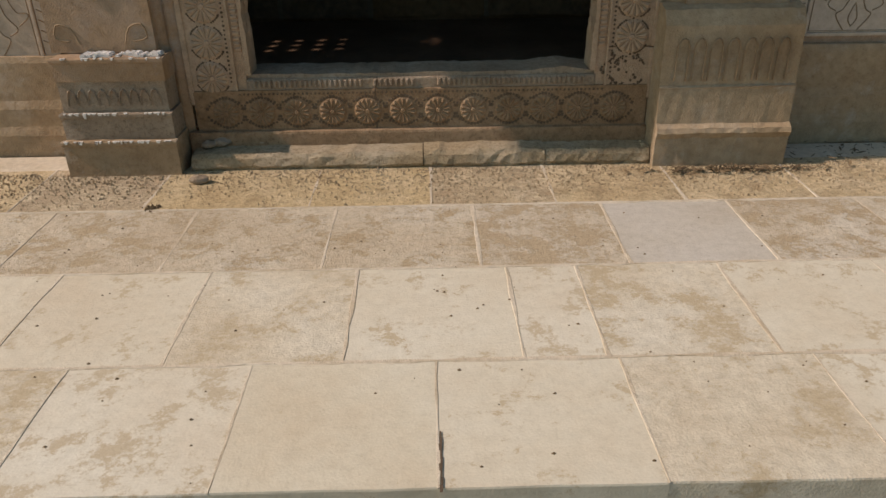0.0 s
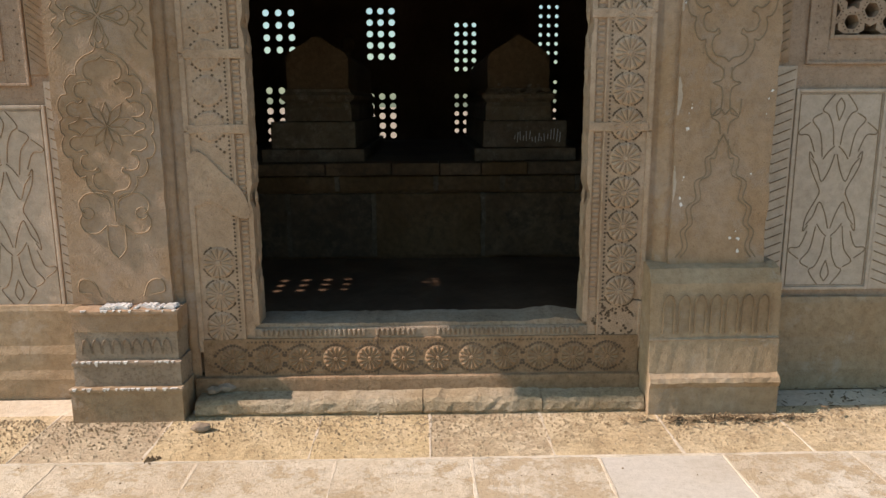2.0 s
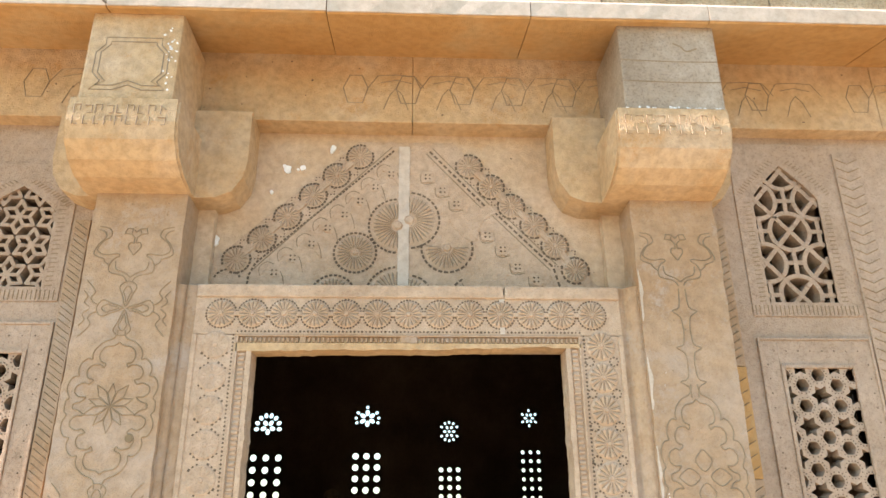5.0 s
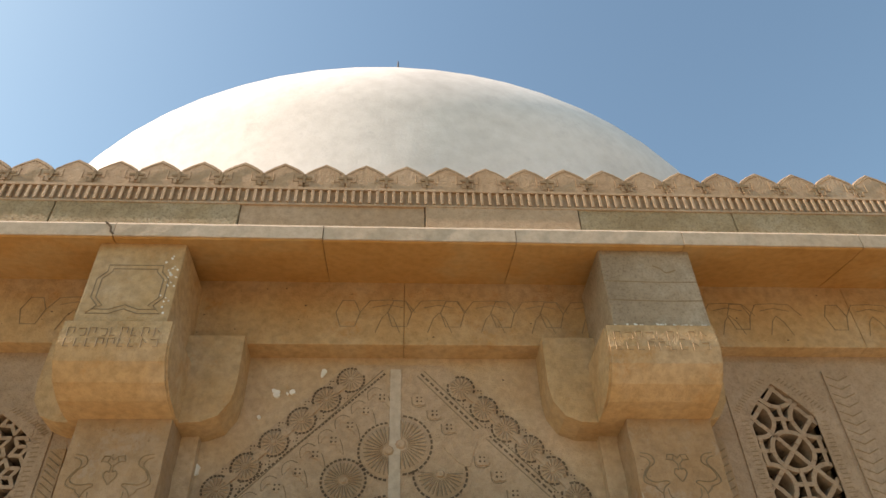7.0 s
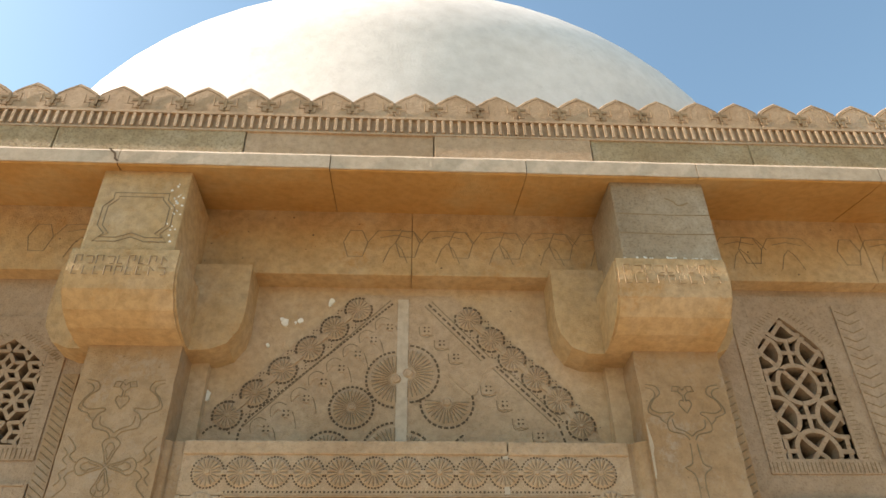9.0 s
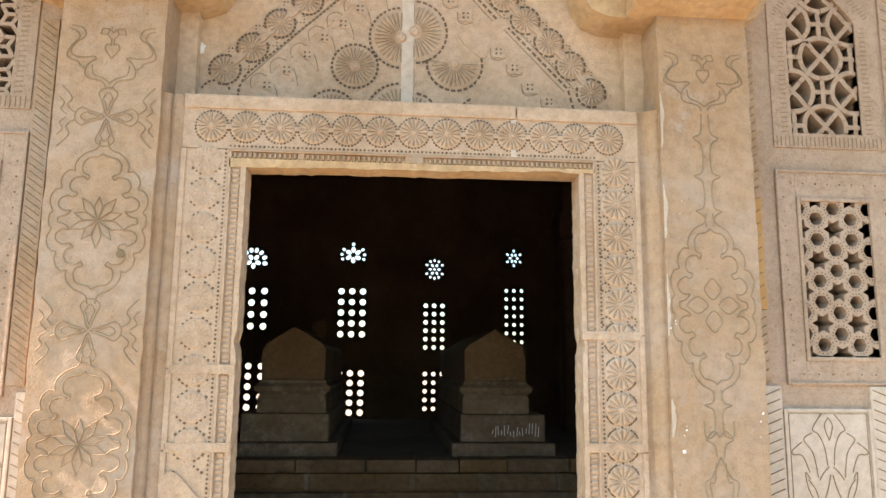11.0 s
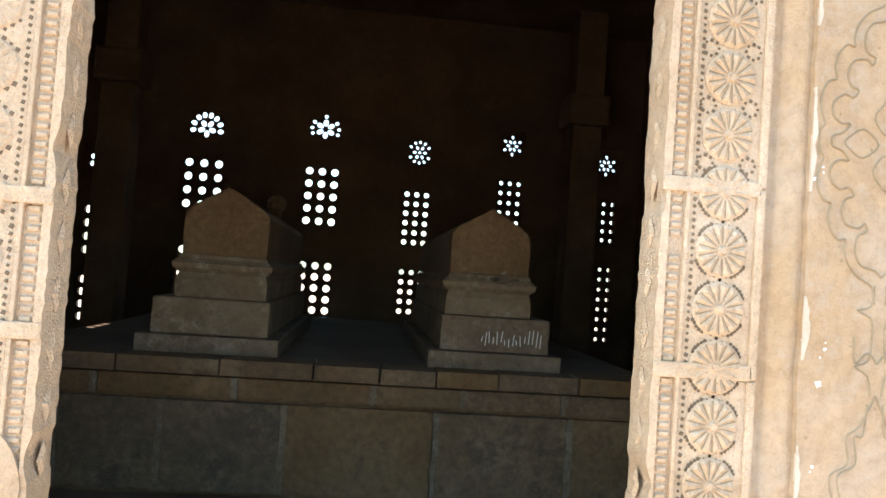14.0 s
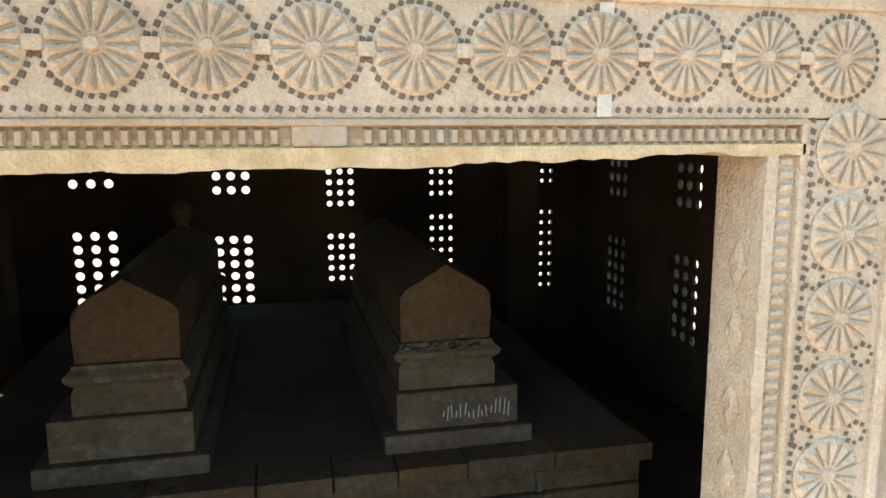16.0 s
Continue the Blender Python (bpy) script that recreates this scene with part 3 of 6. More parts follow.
# ---- the carved front ----
def bead_row(bm, p0, p1, step, y, r, lift=0.008):
    """A row of small egg-shaped beads between two (x, z) points."""
    a, b = Vector(p0), Vector(p1)
    n = max(2, int((b - a).length / step))
    d = (b - a).normalized()
    s = Vector((-d.y, d.x))
    for i in range(n):
        c = a.lerp(b, (i + 0.5) / n)
        h, w = r, step * 0.40
        base = [c - d * w - s * h, c + d * w - s * h, c + d * w + s * h, c - d * w + s * h]
        top = [c - d * w * 0.45 - s * h * 0.7, c + d * w * 0.45 - s * h * 0.7, c + d * w * 0.45 + s * h * 0.7, c - d * w * 0.45 + s * h * 0.7]
        vb = [bm.verts.new((q.x, y, q.y)) for q in base]
        vt = [bm.verts.new((q.x, y - lift, q.y)) for q in top]
        bm.faces.new(vt)
        for k in range(4):
            bm.faces.new((vb[k], vb[(k + 1) % 4], vt[(k + 1) % 4], vt[k]))


# Small raised dark pads; each drilled hole's shade is put into their colour.
def dots(bm, pts, y, s=0.0045):
    for i, (x, z) in enumerate(pts):
        k = s * (0.8 + 0.4 * ((i * 37) % 11) / 10)
        vs = [bm.verts.new((x + k * math.cos(a), y, z + k * math.sin(a))) for a in (0.4, 1.97, 3.54, 5.1)]
        vt = [bm.verts.new((x + 0.7 * k * math.cos(a), y - 0.0015, z + 0.7 * k * math.sin(a))) for a in (0.4, 1.97, 3.54, 5.1)]
        bm.faces.new(vt)
        for q in range(4):
            bm.faces.new((vs[q], vs[(q + 1) % 4], vt[(q + 1) % 4], vt[q]))


def spaced(p0, p1, step):
    a, b = Vector(p0), Vector(p1)
    n = max(1, int((b - a).length / step))
    return [tuple(a.lerp(b, (i + 0.5) / n)) for i in range(n)]


def ring_pts(cx, cz, r, n, a0=0, a1=360):
    return [(cx + r * math.cos(radians(a0 + (a1 - a0) * i / n)), cz + r * math.sin(radians(a0 + (a1 - a0) * i / n))) for i in range(n)]


def rosette_mesh(name, R, petals, material, half=None, lift=0.014):
    """A carved wheel of ridged petals round a boss, on a slightly raised disc, about the origin, facing -y."""
    bm = bmesh.new()
    a0, a1 = half if half else (0, 360)
    rim = [bm.verts.new((x, -0.001, z)) for x, z in arc(0, 0, R * 0.98, a0, a1, petals * 2)]
    inn = [bm.verts.new((x, -0.004, z)) for x, z in arc(0, 0, R * 0.90, a0, a1, petals * 2)]
    cen = bm.verts.new((0, -0.004, 0))
    for i in range(petals * 2):
        bm.faces.new((rim[i], rim[i + 1], inn[i + 1], inn[i]))
        bm.faces.new((inn[i], inn[i + 1], cen))
    da = (a1 - a0) / petals
    for k in range(petals):
        a = radians(a0 + (k + 0.5) * da)
        w = radians(da * 0.40)
        def P(r, t, y):
            return bm.verts.new((r * math.cos(a + t), y, r * math.sin(a + t)))
        b0, b1, b2, b3 = P(R * 0.22, -w, -0.004), P(R * 0.22, w, -0.004), P(R * 0.86, w, -0.004), P(R * 0.86, -w, -0.004)
        t0, t1, tip = P(R * 0.26, 0, -lift * 0.7), P(R * 0.78, 0, -lift), P(R * 0.92, 0, -0.004)
        bm.faces.new((b0, b1, t0))
        bm.faces.new((b1, b2, t1, t0))
        bm.faces.new((b0, t0, t1, b3))
        bm.faces.new((b2, tip, t1))
        bm.faces.new((b3, t1, tip))
    # dark strips between the petals: shade of the cuts, put into colour
    for k in range(petals + 1 if half else petals):
        a = radians(a0 + k * da)
        w0 = min(0.0021, R * 0.03)
        u, v = Vector((math.cos(a), math.sin(a))), Vector((-math.sin(a), math.cos(a)))
        q = [u * R * 0.28 - v * w0 * 0.4, u * R * 0.90 - v * w0, u * R * 0.90 + v * w0, u * R * 0.28 + v * w0 * 0.4]
        f = bm.faces.new([bm.verts.new((c.x, -0.0055, c.y)) for c in q])
        f.material_index = 1
    boss = [bm.verts.new((x, -lift * 1.1, z)) for x, z in ring_pts(0, 0, R * 0.13, 8)]
    foot = [bm.verts.new((x, -0.004, z)) for x, z in ring_pts(0, 0, R * 0.19, 8)]
    bm.faces.new(boss)
    for i in range(8):
        bm.faces.new((foot[i], foot[(i + 1) % 8], boss[(i + 1) % 8], boss[i]))
    bmesh.ops.recalc_face_normals(bm, faces=bm.faces)
    me = bpy.data.meshes.new(name)
    bm.to_mesh(me)
    bm.free()
    me.materials.append(material)
    me.materials.append(RECESS_SHADE_SOFT)
    return me


ROS = rosette_mesh("rosette", 0.0505, 16, CARVED, lift=0.009)
ROS_J = rosette_mesh("rosette", 0.054, 14, CARVED, lift=0.009)
ROS_FAINT = rosette_mesh("rosette", 0.050, 14, CARVED, lift=0.0055)
ROS_FAINT.materials[1] = CARVED

# -- door frame
rnd = random.Random(11)
dx0, dx1, dz0, dz1 = DOOR
frame_out = (-0.207, 1.307, 0.06, 2.03)
door = thing("door_frame", "carved sandstone door surround with rosettes and drilled dots", "door frame", kind="structure", at=(0, -0.09, 0))


def ragged(n, a, b, amp, chips):
    """A worn edge line from a to b: offsets at n even steps, with a few deeper chips."""
    out = []
    for i in range(n + 1):
        u = i / n
        o = rnd.uniform(-amp, amp)
        for c, w, d in chips:
            o += d * max(0.0, 1 - abs(u - c) / w)
        out.append((a + (b - a) * u, o))
    return out


# lintel, with its worn lower edge
bm = bmesh.new()
low = [(x, dz1 + o + 0.014 * (x - 0.55) + 0.003) for x, o in ragged(70, dx0 - 0.06, dx1 + 0.06, 0.0022, ((0.3, 0.05, 0.004), (0.55, 0.09, -0.004), (0.86, 0.07, 0.006)))]
prism(bm, low + [(dx1 + 0.06, dz1 + 0.034), (dx0 - 0.06, dz1 + 0.034)], 0.004, 0.088)
prism(bm, low + [(dx1 + 0.06, dz1 + 0.0245), (dx0 - 0.06, dz1 + 0.0245)], -0.004, 0.003)
part("lintel_soffit", bm, WARM, door, "warm ochre underside of the lintel")
bm = bmesh.new()
box(bm, dx0 - 0.056, dx1 + 0.056, 0.006, 0.12, dz1 + 0.022, dz1 + 0.050)
box(bm, dx0 - 0.056, dx1 + 0.056, -0.004, 0.12, dz1 + 0.048, dz1 + 0.056, 0.002)
box(bm, 0.515, 0.575, -0.002, 0.01, dz1 + 0.025, dz1 + 0.050, 0.003)
box(bm, 0.165, 0.185, -0.002, 0.01, dz1 + 0.025, dz1 + 0.050, 0.003)
part("lintel_moulding", bm, SAND, door)
bm = bmesh.new()
for a, b in ((-0.045, 0.163), (0.188, 0.505), (0.590, 1.145)):
    bead_row(bm, (a, dz1 + 0.036), (b, dz1 + 0.036), 0.0160, 0.006, 0.010)
part("lintel_bead_row", bm, SAND, door, "row of small egg-shaped carved beads")
bm = bmesh.new()
box(bm, frame_out[0], frame_out[1], 0.0, 0.16, dz1 + 0.056, 2.035, 0.003)
box(bm, frame_out[0], 0.885, -0.007, 0.16, 2.020, 2.068, 0.006)
box(bm, 0.889, frame_out[1], -0.007, 0.16, 2.018, 2.066, 0.006)
box(bm, -0.43, 1.53, 0.098, 0.19, dz1 + 0.030, 2.10)
box(bm, -0.43, 1.53, FRONT + 0.093, 0.19, 2.10, 2.135)
for xa, xb in ((-0.43, -0.018), (1.118, 1.53)):
    box(bm, xa, xb, 0.098, 0.13, 0.02, dz1 + 0.030)
part("lintel", bm, CARVED, door, "greyish carved lintel slab with a hairline joint")
bm = bmesh.new()
box(bm, 0.868, 0.886, -0.003, 0.0, dz1 + 0.058, 2.018)
part("lintel_joint", bm, PALE, door, "pale mended joint in the lintel")
# jambs
for sgn, xa in ((-1, dx0), (1, dx1)):
    def X(d):
        return xa + sgn * d
    bm = bmesh.new()
    chips = ((0.28, 0.03, -0.012), (0.63, 0.02, -0.010), (0.12, 0.05, -0.006), (0.8, 0.02, 0.004))
    edge = [(X(0.0) - sgn * o, z) for z, o in ragged(110, dz0 + 0.002, dz1 + 0.01, 0.0016, chips)]
    prism(bm, edge + [(X(0.016), dz1 + 0.01), (X(0.016), dz0 + 0.002)], -0.003, 0.095)
    part("jamb_reveal", bm, CARVED, door)
    bm = bmesh.new()
    box(bm, min(X(0.016), X(0.056)), max(X(0.016), X(0.056)), 0.006, 0.12, 0.19, dz1 + 0.014)
    box(bm, min(X(0.048), X(0.056)), max(X(0.048), X(0.056)), -0.004, 0.12, 0.19, dz1 + 0.05, 0.002)
    part("jamb_moulding", bm, CARVED, door)
    bm = bmesh.new()
    for z0, z1 in ((0.36, 0.93), (0.955, 1.165), (1.195, dz1 + 0.01)):
        bead_row(bm, (X(0.032), z0), (X(0.032), z1), 0.0165, 0.006, 0.013, 0.0045)
    part("jamb_bead_row", bm, CARVED, door)
    bm = bmesh.new()
    cuts = (0.19, 0.935, 1.18, dz1 + 0.056) if sgn < 0 else (0.19, 0.36, 0.93, 1.30, dz1 + 0.056)
    for a, b in zip(cuts, cuts[1:]):
        box(bm, min(X(0.056), X(0.198)), max(X(0.056), X(0.198)), 0.0 + rnd.uniform(-0.001, 0.001), 0.12, a + 0.0015, b - 0.0015, 0.003)
        box(bm, min(X(0.190), X(0.208)), max(X(0.190), X(0.208)), -0.006, 0.12, a + 0.0015, b - 0.0015, 0.004)
    part("jamb", bm, CARVED, door)
    bm = bmesh.new()
    for z in ((0.945, 1.18) if sgn < 0 else (0.945, 1.30)):
        box(bm, min(X(0.0), X(0.20)), max(X(0.0), X(0.20)), -0.006, 0.01, z - 0.016, z + 0.014, 0.004)
    part("jamb_repair", bm, CARVED, door, "smooth pale mortar band over a jamb joint")
bm = bmesh.new()
prism(bm, smooth([(-0.20, 0.85), (-0.16, 0.87), (-0.09, 0.80), (-0.03, 0.74), (-0.012, 0.66), (-0.06, 0.66), (-0.13, 0.71), (-0.20, 0.70)], 4, True), -0.0065, 0.01)
part("jamb_patch", bm, CARVED, door, "irregular plain mortar patch on the jamb")
# inner reveals with drilled diamonds
for sgn, xa in ((-1, dx0), (1, dx1)):
    bm = bmesh.new()
    z = 0.42
    while z < dz1 - 0.08:
        cy = 0.045
        vs = [bm.verts.new((xa - sgn * 0.0012, cy + a, z + b)) for a, b in ((-0.022, 0), (0, -0.036), (0.022, 0), (0, 0.036))]
        vt = [bm.verts.new((xa - sgn * 0.006, cy + a * 0.45, z + b * 0.45)) for a, b in ((-0.022, 0), (0, -0.036), (0.022, 0), (0, 0.036))]
        bm.faces.new(vt)
        for k in range(4):
            bm.faces.new((vs[k], vs[(k + 1) % 4], vt[(k + 1) % 4], vt[k]))
        z += 0.098
    part("reveal_diamonds", bm, CARVED, door, "small carved diamonds along the door reveal")
# sill
bm = bmesh.new()
box(bm, dx0 - 0.02, dx1 + 0.02, 0.0, 0.17, 0.06, dz0 - 0.012, 0.006)
prism(bm, [(x, z + dz0) for x, z in ragged(50, dx0 - 0.02, dx1 + 0.02, 0.0025, ((0.9, 0.09, 0.012),))] + [(dx1 + 0.02, dz0 - 0.03), (dx0 - 0.02, dz0 - 0.03)], 0.012, 0.165)
part("sill", bm, GREYROCK, door, "worn grey stone door sill")
bm = bmesh.new()
box(bm, frame_out[0] + 0.01, frame_out[1] - 0.01, -0.006, 0.12, 0.085, 0.238, 0.004)
box(bm, frame_out[0] - 0.02, frame_out[1], -0.025, 0.12, -0.004, 0.105, 0.010)
part("sill_front", bm, SILL_BROWN, door, "brown carved face below the sill, darkened to hold its shade")
bm = bmesh.new()
for a, b in ((0.0, 0.36), (0.39, 0.53), (0.60, 1.09)):
    bead_row(bm, (a, 0.258), (b, 0.258), 0.0160, 0.0, 0.012)
part("sill_bead_row", bm, GREYROCK, door)
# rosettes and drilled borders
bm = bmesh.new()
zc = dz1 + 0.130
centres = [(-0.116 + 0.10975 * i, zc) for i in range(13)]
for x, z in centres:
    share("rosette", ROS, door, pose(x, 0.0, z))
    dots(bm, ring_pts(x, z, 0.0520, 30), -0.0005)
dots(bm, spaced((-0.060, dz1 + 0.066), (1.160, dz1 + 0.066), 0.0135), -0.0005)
part("drilled_dots", bm, HOLE_SHADE, door, "drilled dots round the rosettes, shade put into their colour")
bm = bmesh.new()
for a, b in zip(centres, centres[1:]):
    box(bm, a[0] + 0.045, b[0] - 0.045, -0.006, 0.0, zc - 0.008, zc + 0.008, 0.002)
part("rosette_links", bm, CARVED, door)
for sgn, xa in ((-1, dx0), (1, dx1)):
    bm = bmesh.new()
    xc = xa + sgn * 0.125
    z = zc - 0.112
    while z > 0.24:
        gone = sgn < 0 and 0.60 < z < 0.88
        fragment = sgn > 0 and z < 0.36
        if not gone:
            eroded = sgn < 0 and z > 0.90
            if not fragment:
                share("rosette", ROS_FAINT if eroded else ROS_J, door, pose(xc, 0.0, z, 0, 11, 0))
            if eroded:
                # only the drilled crosses between the rosettes are left
                dots(bm, [(xc + p * (0.018 + 0.012 * k), z - 0.056 + q * (0.008 + 0.009 * k)) for k in range(3) for p in (-1, 1) for q in (-1, 1) if rnd.random() < 0.85], -0.0005, 0.0056)
            elif sgn > 0 and z > 1.34:
                for p in (-1, 1):
                    dots(bm, ring_pts(xc + p * 0.043, z - 0.056, 0.0150, 8), -0.0005, 0.0044)
            else:
                for k in range(-4, 5):
                    for q in (-1, 1):
                        dots(bm, [(xc + k * 0.0115, z - 0.056 + q * k * 0.0072)], -0.0005, 0.0052)
                dots(bm, ring_pts(xc, z, 0.0545, 5, 25, 65) + ring_pts(xc, z, 0.0545, 5, 115, 155) + ring_pts(xc, z, 0.0545, 5, 205, 245) + ring_pts(xc, z, 0.0545, 5, 295, 335), -0.0005, 0.0046)
        z -= 0.112
    dots(bm, spaced((xa + sgn * 0.066, 0.26), (xa + sgn * 0.066, dz1 + 0.060), 0.0135), -0.001)
    if sgn > 0:
        dots(bm, [(1.155 + 0.02 * math.sin(i * 0.35), 0.35 - i * 0.0045) for i in range(0, 28, 2)] + [(1.215 + 0.035 * math.sin(i * 0.4), 0.35 - i * 0.0045) for i in range(0, 28, 2)], -0.001, 0.006)
    part("drilled_dots", bm, HOLE_SHADE, door)
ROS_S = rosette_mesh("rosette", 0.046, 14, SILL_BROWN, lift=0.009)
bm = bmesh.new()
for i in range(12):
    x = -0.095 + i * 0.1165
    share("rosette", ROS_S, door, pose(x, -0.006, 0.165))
    dots(bm, ring_pts(x, 0.165, 0.050, 9, 35, 145) + ring_pts(x, 0.165, 0.050, 9, 215, 325), -0.0065, 0.006)
    for sx in (-1, 1):
        dots(bm, [(x + sx * (0.045 + 0.008 * k), 0.165 + q * (0.034 - 0.010 * k)) for k in range(3) for q in (-1, 1)], -0.0065, 0.006)
dots(bm, spaced((-0.05, 0.226), (1.15, 0.226), 0.0135), -0.0065)
part("drilled_dots", bm, HOLE_SHADE, door)
bm = bmesh.new()
line(bm, smooth([(0.405, 0.27), (0.398, 0.22), (0.404, 0.16), (0.396, 0.09)], 3), 0.006, -0.0065, 0.001)
part("crack", bm, HOLE_SHADE, door, "dark crack through the sill front")

# -- tympanum over the door
tymp = thing("tympanum", "carved stone gable panel with wheels and flowers over the door", "carved panel", kind="structure")


TY = FRONT - 0.006
bm = bmesh.new()
prism(bm, [(-0.23, 2.045), (1.29, 2.045), (1.29, 2.10), (0.72, 2.735), (0.33, 2.735), (-0.20, 2.215), (-0.23, 2.16)], TY, FRONT + 0.01)
part("gable_slab", bm, CARVED, tymp)
bm = bmesh.new()
box(bm, 0.497, 0.542, TY - 0.004, TY, 2.062, 2.715, 0.002)
part("mortar_strip", bm, PALE, tymp, "pale mortar strip down the middle")
bm = bmesh.new()
prism(bm, smooth([(0.70, 2.395), (0.78, 2.42), (0.86, 2.455), (0.89, 2.425), (0.83, 2.385), (0.80, 2.30), (0.745, 2.33)], 3, True), TY - 0.003, TY)
prism(bm, smooth([(0.72, 2.07), (0.84, 2.075), (0.86, 2.13), (0.80, 2.17), (0.775, 2.22), (0.755, 2.15)], 3, True), TY - 0.003, TY)
part("mended_patch", bm, CARVED, tymp, "plain mended patch over lost carving")
bm = bmesh.new()


def dashes(bm, p0, p1, step, y, w, h):
    """A row of short drilled slots along a line: flat, with shade as colour."""
    a, b = Vector(p0), Vector(p1)
    d = (b - a).normalized()
    q = Vector((-d.y, d.x))
    for c in spaced(p0, p1, step):
        c = Vector(c)
        k = [c - d * w - q * h, c + d * w - q * h, c + d * w + q * h, c - d * w + q * h]
        bm.faces.new([bm.verts.new((v.x, y - 0.0012, v.y)) for v in k])


def ring_dashes(bm, x, z, r, n, a0, a1, y, w, h):
    for i in range(n):
        t = radians(a0 + (a1 - a0) * (i + 0.5) / n)
        c, d = Vector((x + r * math.cos(t), z + r * math.sin(t))), Vector((-math.sin(t), math.cos(t)))
        q = Vector((math.cos(t), math.sin(t)))
        k = [c - d * w - q * h, c + d * w - q * h, c + d * w + q * h, c - d * w + q * h]
        bm.faces.new([bm.verts.new((v.x, y - 0.0012, v.y)) for v in k])


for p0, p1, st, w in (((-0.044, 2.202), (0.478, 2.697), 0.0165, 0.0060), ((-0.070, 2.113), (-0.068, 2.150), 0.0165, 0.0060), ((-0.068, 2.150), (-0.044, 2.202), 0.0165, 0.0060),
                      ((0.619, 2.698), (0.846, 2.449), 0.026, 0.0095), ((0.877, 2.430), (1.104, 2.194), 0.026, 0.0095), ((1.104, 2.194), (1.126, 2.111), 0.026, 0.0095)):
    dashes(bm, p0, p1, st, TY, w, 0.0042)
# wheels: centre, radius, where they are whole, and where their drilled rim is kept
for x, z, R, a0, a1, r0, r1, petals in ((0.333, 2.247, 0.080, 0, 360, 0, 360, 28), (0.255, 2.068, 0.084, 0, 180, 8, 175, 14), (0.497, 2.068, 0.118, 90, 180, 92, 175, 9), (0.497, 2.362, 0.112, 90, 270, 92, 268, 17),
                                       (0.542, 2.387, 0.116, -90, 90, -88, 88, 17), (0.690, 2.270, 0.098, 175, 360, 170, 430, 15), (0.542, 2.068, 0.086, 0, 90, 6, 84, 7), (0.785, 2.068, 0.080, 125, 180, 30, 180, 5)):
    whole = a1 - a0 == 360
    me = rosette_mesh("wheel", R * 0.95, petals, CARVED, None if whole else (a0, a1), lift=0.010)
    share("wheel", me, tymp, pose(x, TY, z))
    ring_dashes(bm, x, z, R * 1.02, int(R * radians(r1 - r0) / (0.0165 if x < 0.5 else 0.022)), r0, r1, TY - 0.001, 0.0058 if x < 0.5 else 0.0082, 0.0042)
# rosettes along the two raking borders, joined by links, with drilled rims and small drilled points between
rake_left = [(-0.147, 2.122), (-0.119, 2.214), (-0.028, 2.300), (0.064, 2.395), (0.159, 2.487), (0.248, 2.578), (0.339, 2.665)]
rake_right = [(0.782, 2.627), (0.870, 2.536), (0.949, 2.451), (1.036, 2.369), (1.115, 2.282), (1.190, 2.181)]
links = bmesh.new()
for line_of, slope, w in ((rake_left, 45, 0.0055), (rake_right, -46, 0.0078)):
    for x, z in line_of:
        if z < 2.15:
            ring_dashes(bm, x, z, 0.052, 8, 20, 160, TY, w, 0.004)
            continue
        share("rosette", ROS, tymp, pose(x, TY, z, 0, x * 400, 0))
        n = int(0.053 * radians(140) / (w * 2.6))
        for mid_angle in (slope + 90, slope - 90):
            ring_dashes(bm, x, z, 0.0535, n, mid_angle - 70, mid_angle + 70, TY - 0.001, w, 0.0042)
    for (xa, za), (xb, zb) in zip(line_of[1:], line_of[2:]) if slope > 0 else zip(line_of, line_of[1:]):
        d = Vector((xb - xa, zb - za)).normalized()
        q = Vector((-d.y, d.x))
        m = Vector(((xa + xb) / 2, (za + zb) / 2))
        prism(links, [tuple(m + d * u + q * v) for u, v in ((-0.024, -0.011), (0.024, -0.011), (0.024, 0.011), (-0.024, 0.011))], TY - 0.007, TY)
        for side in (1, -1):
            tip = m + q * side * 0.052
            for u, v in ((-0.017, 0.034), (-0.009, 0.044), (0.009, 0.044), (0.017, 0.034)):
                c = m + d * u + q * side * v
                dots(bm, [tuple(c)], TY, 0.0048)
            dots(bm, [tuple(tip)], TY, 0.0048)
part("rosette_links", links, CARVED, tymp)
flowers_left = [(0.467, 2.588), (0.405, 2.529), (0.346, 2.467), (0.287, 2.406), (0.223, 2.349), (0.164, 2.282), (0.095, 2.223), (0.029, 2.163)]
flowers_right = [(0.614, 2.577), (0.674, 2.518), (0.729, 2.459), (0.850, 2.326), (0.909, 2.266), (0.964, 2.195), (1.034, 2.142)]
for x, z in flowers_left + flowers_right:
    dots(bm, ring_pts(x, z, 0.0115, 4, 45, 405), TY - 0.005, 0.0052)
part("drilled_dots", bm, HOLE_SHADE, tymp)
bm = bmesh.new()
for x, z in flowers_left:
    prism(bm, ring_pts(x, z, 0.019, 8, 22, 382), TY - 0.005, TY)
    prism(bm, smooth([(x - 0.052, z - 0.012), (x - 0.055, z + 0.022), (x - 0.030, z + 0.040), (x - 0.004, z + 0.030), (x + 0.018, z + 0.010), (x + 0.030, z - 0.020), (x + 0.038, z - 0.055),
                      (x + 0.012, z - 0.024), (x - 0.016, z + 0.006), (x - 0.034, z + 0.012)], 3, True), TY - 0.0035, TY)
for x, z in flowers_right:
    for k in range(4):
        t = radians(45 + 90 * k)
        prism(bm, ring_pts(x + 0.015 * math.cos(t), z + 0.015 * math.sin(t), 0.0155, 8), TY - 0.0045 - k * 0.0001, TY)
part("flowers", bm, CARVED, tymp, "low carved leaves and four-petal flowers")
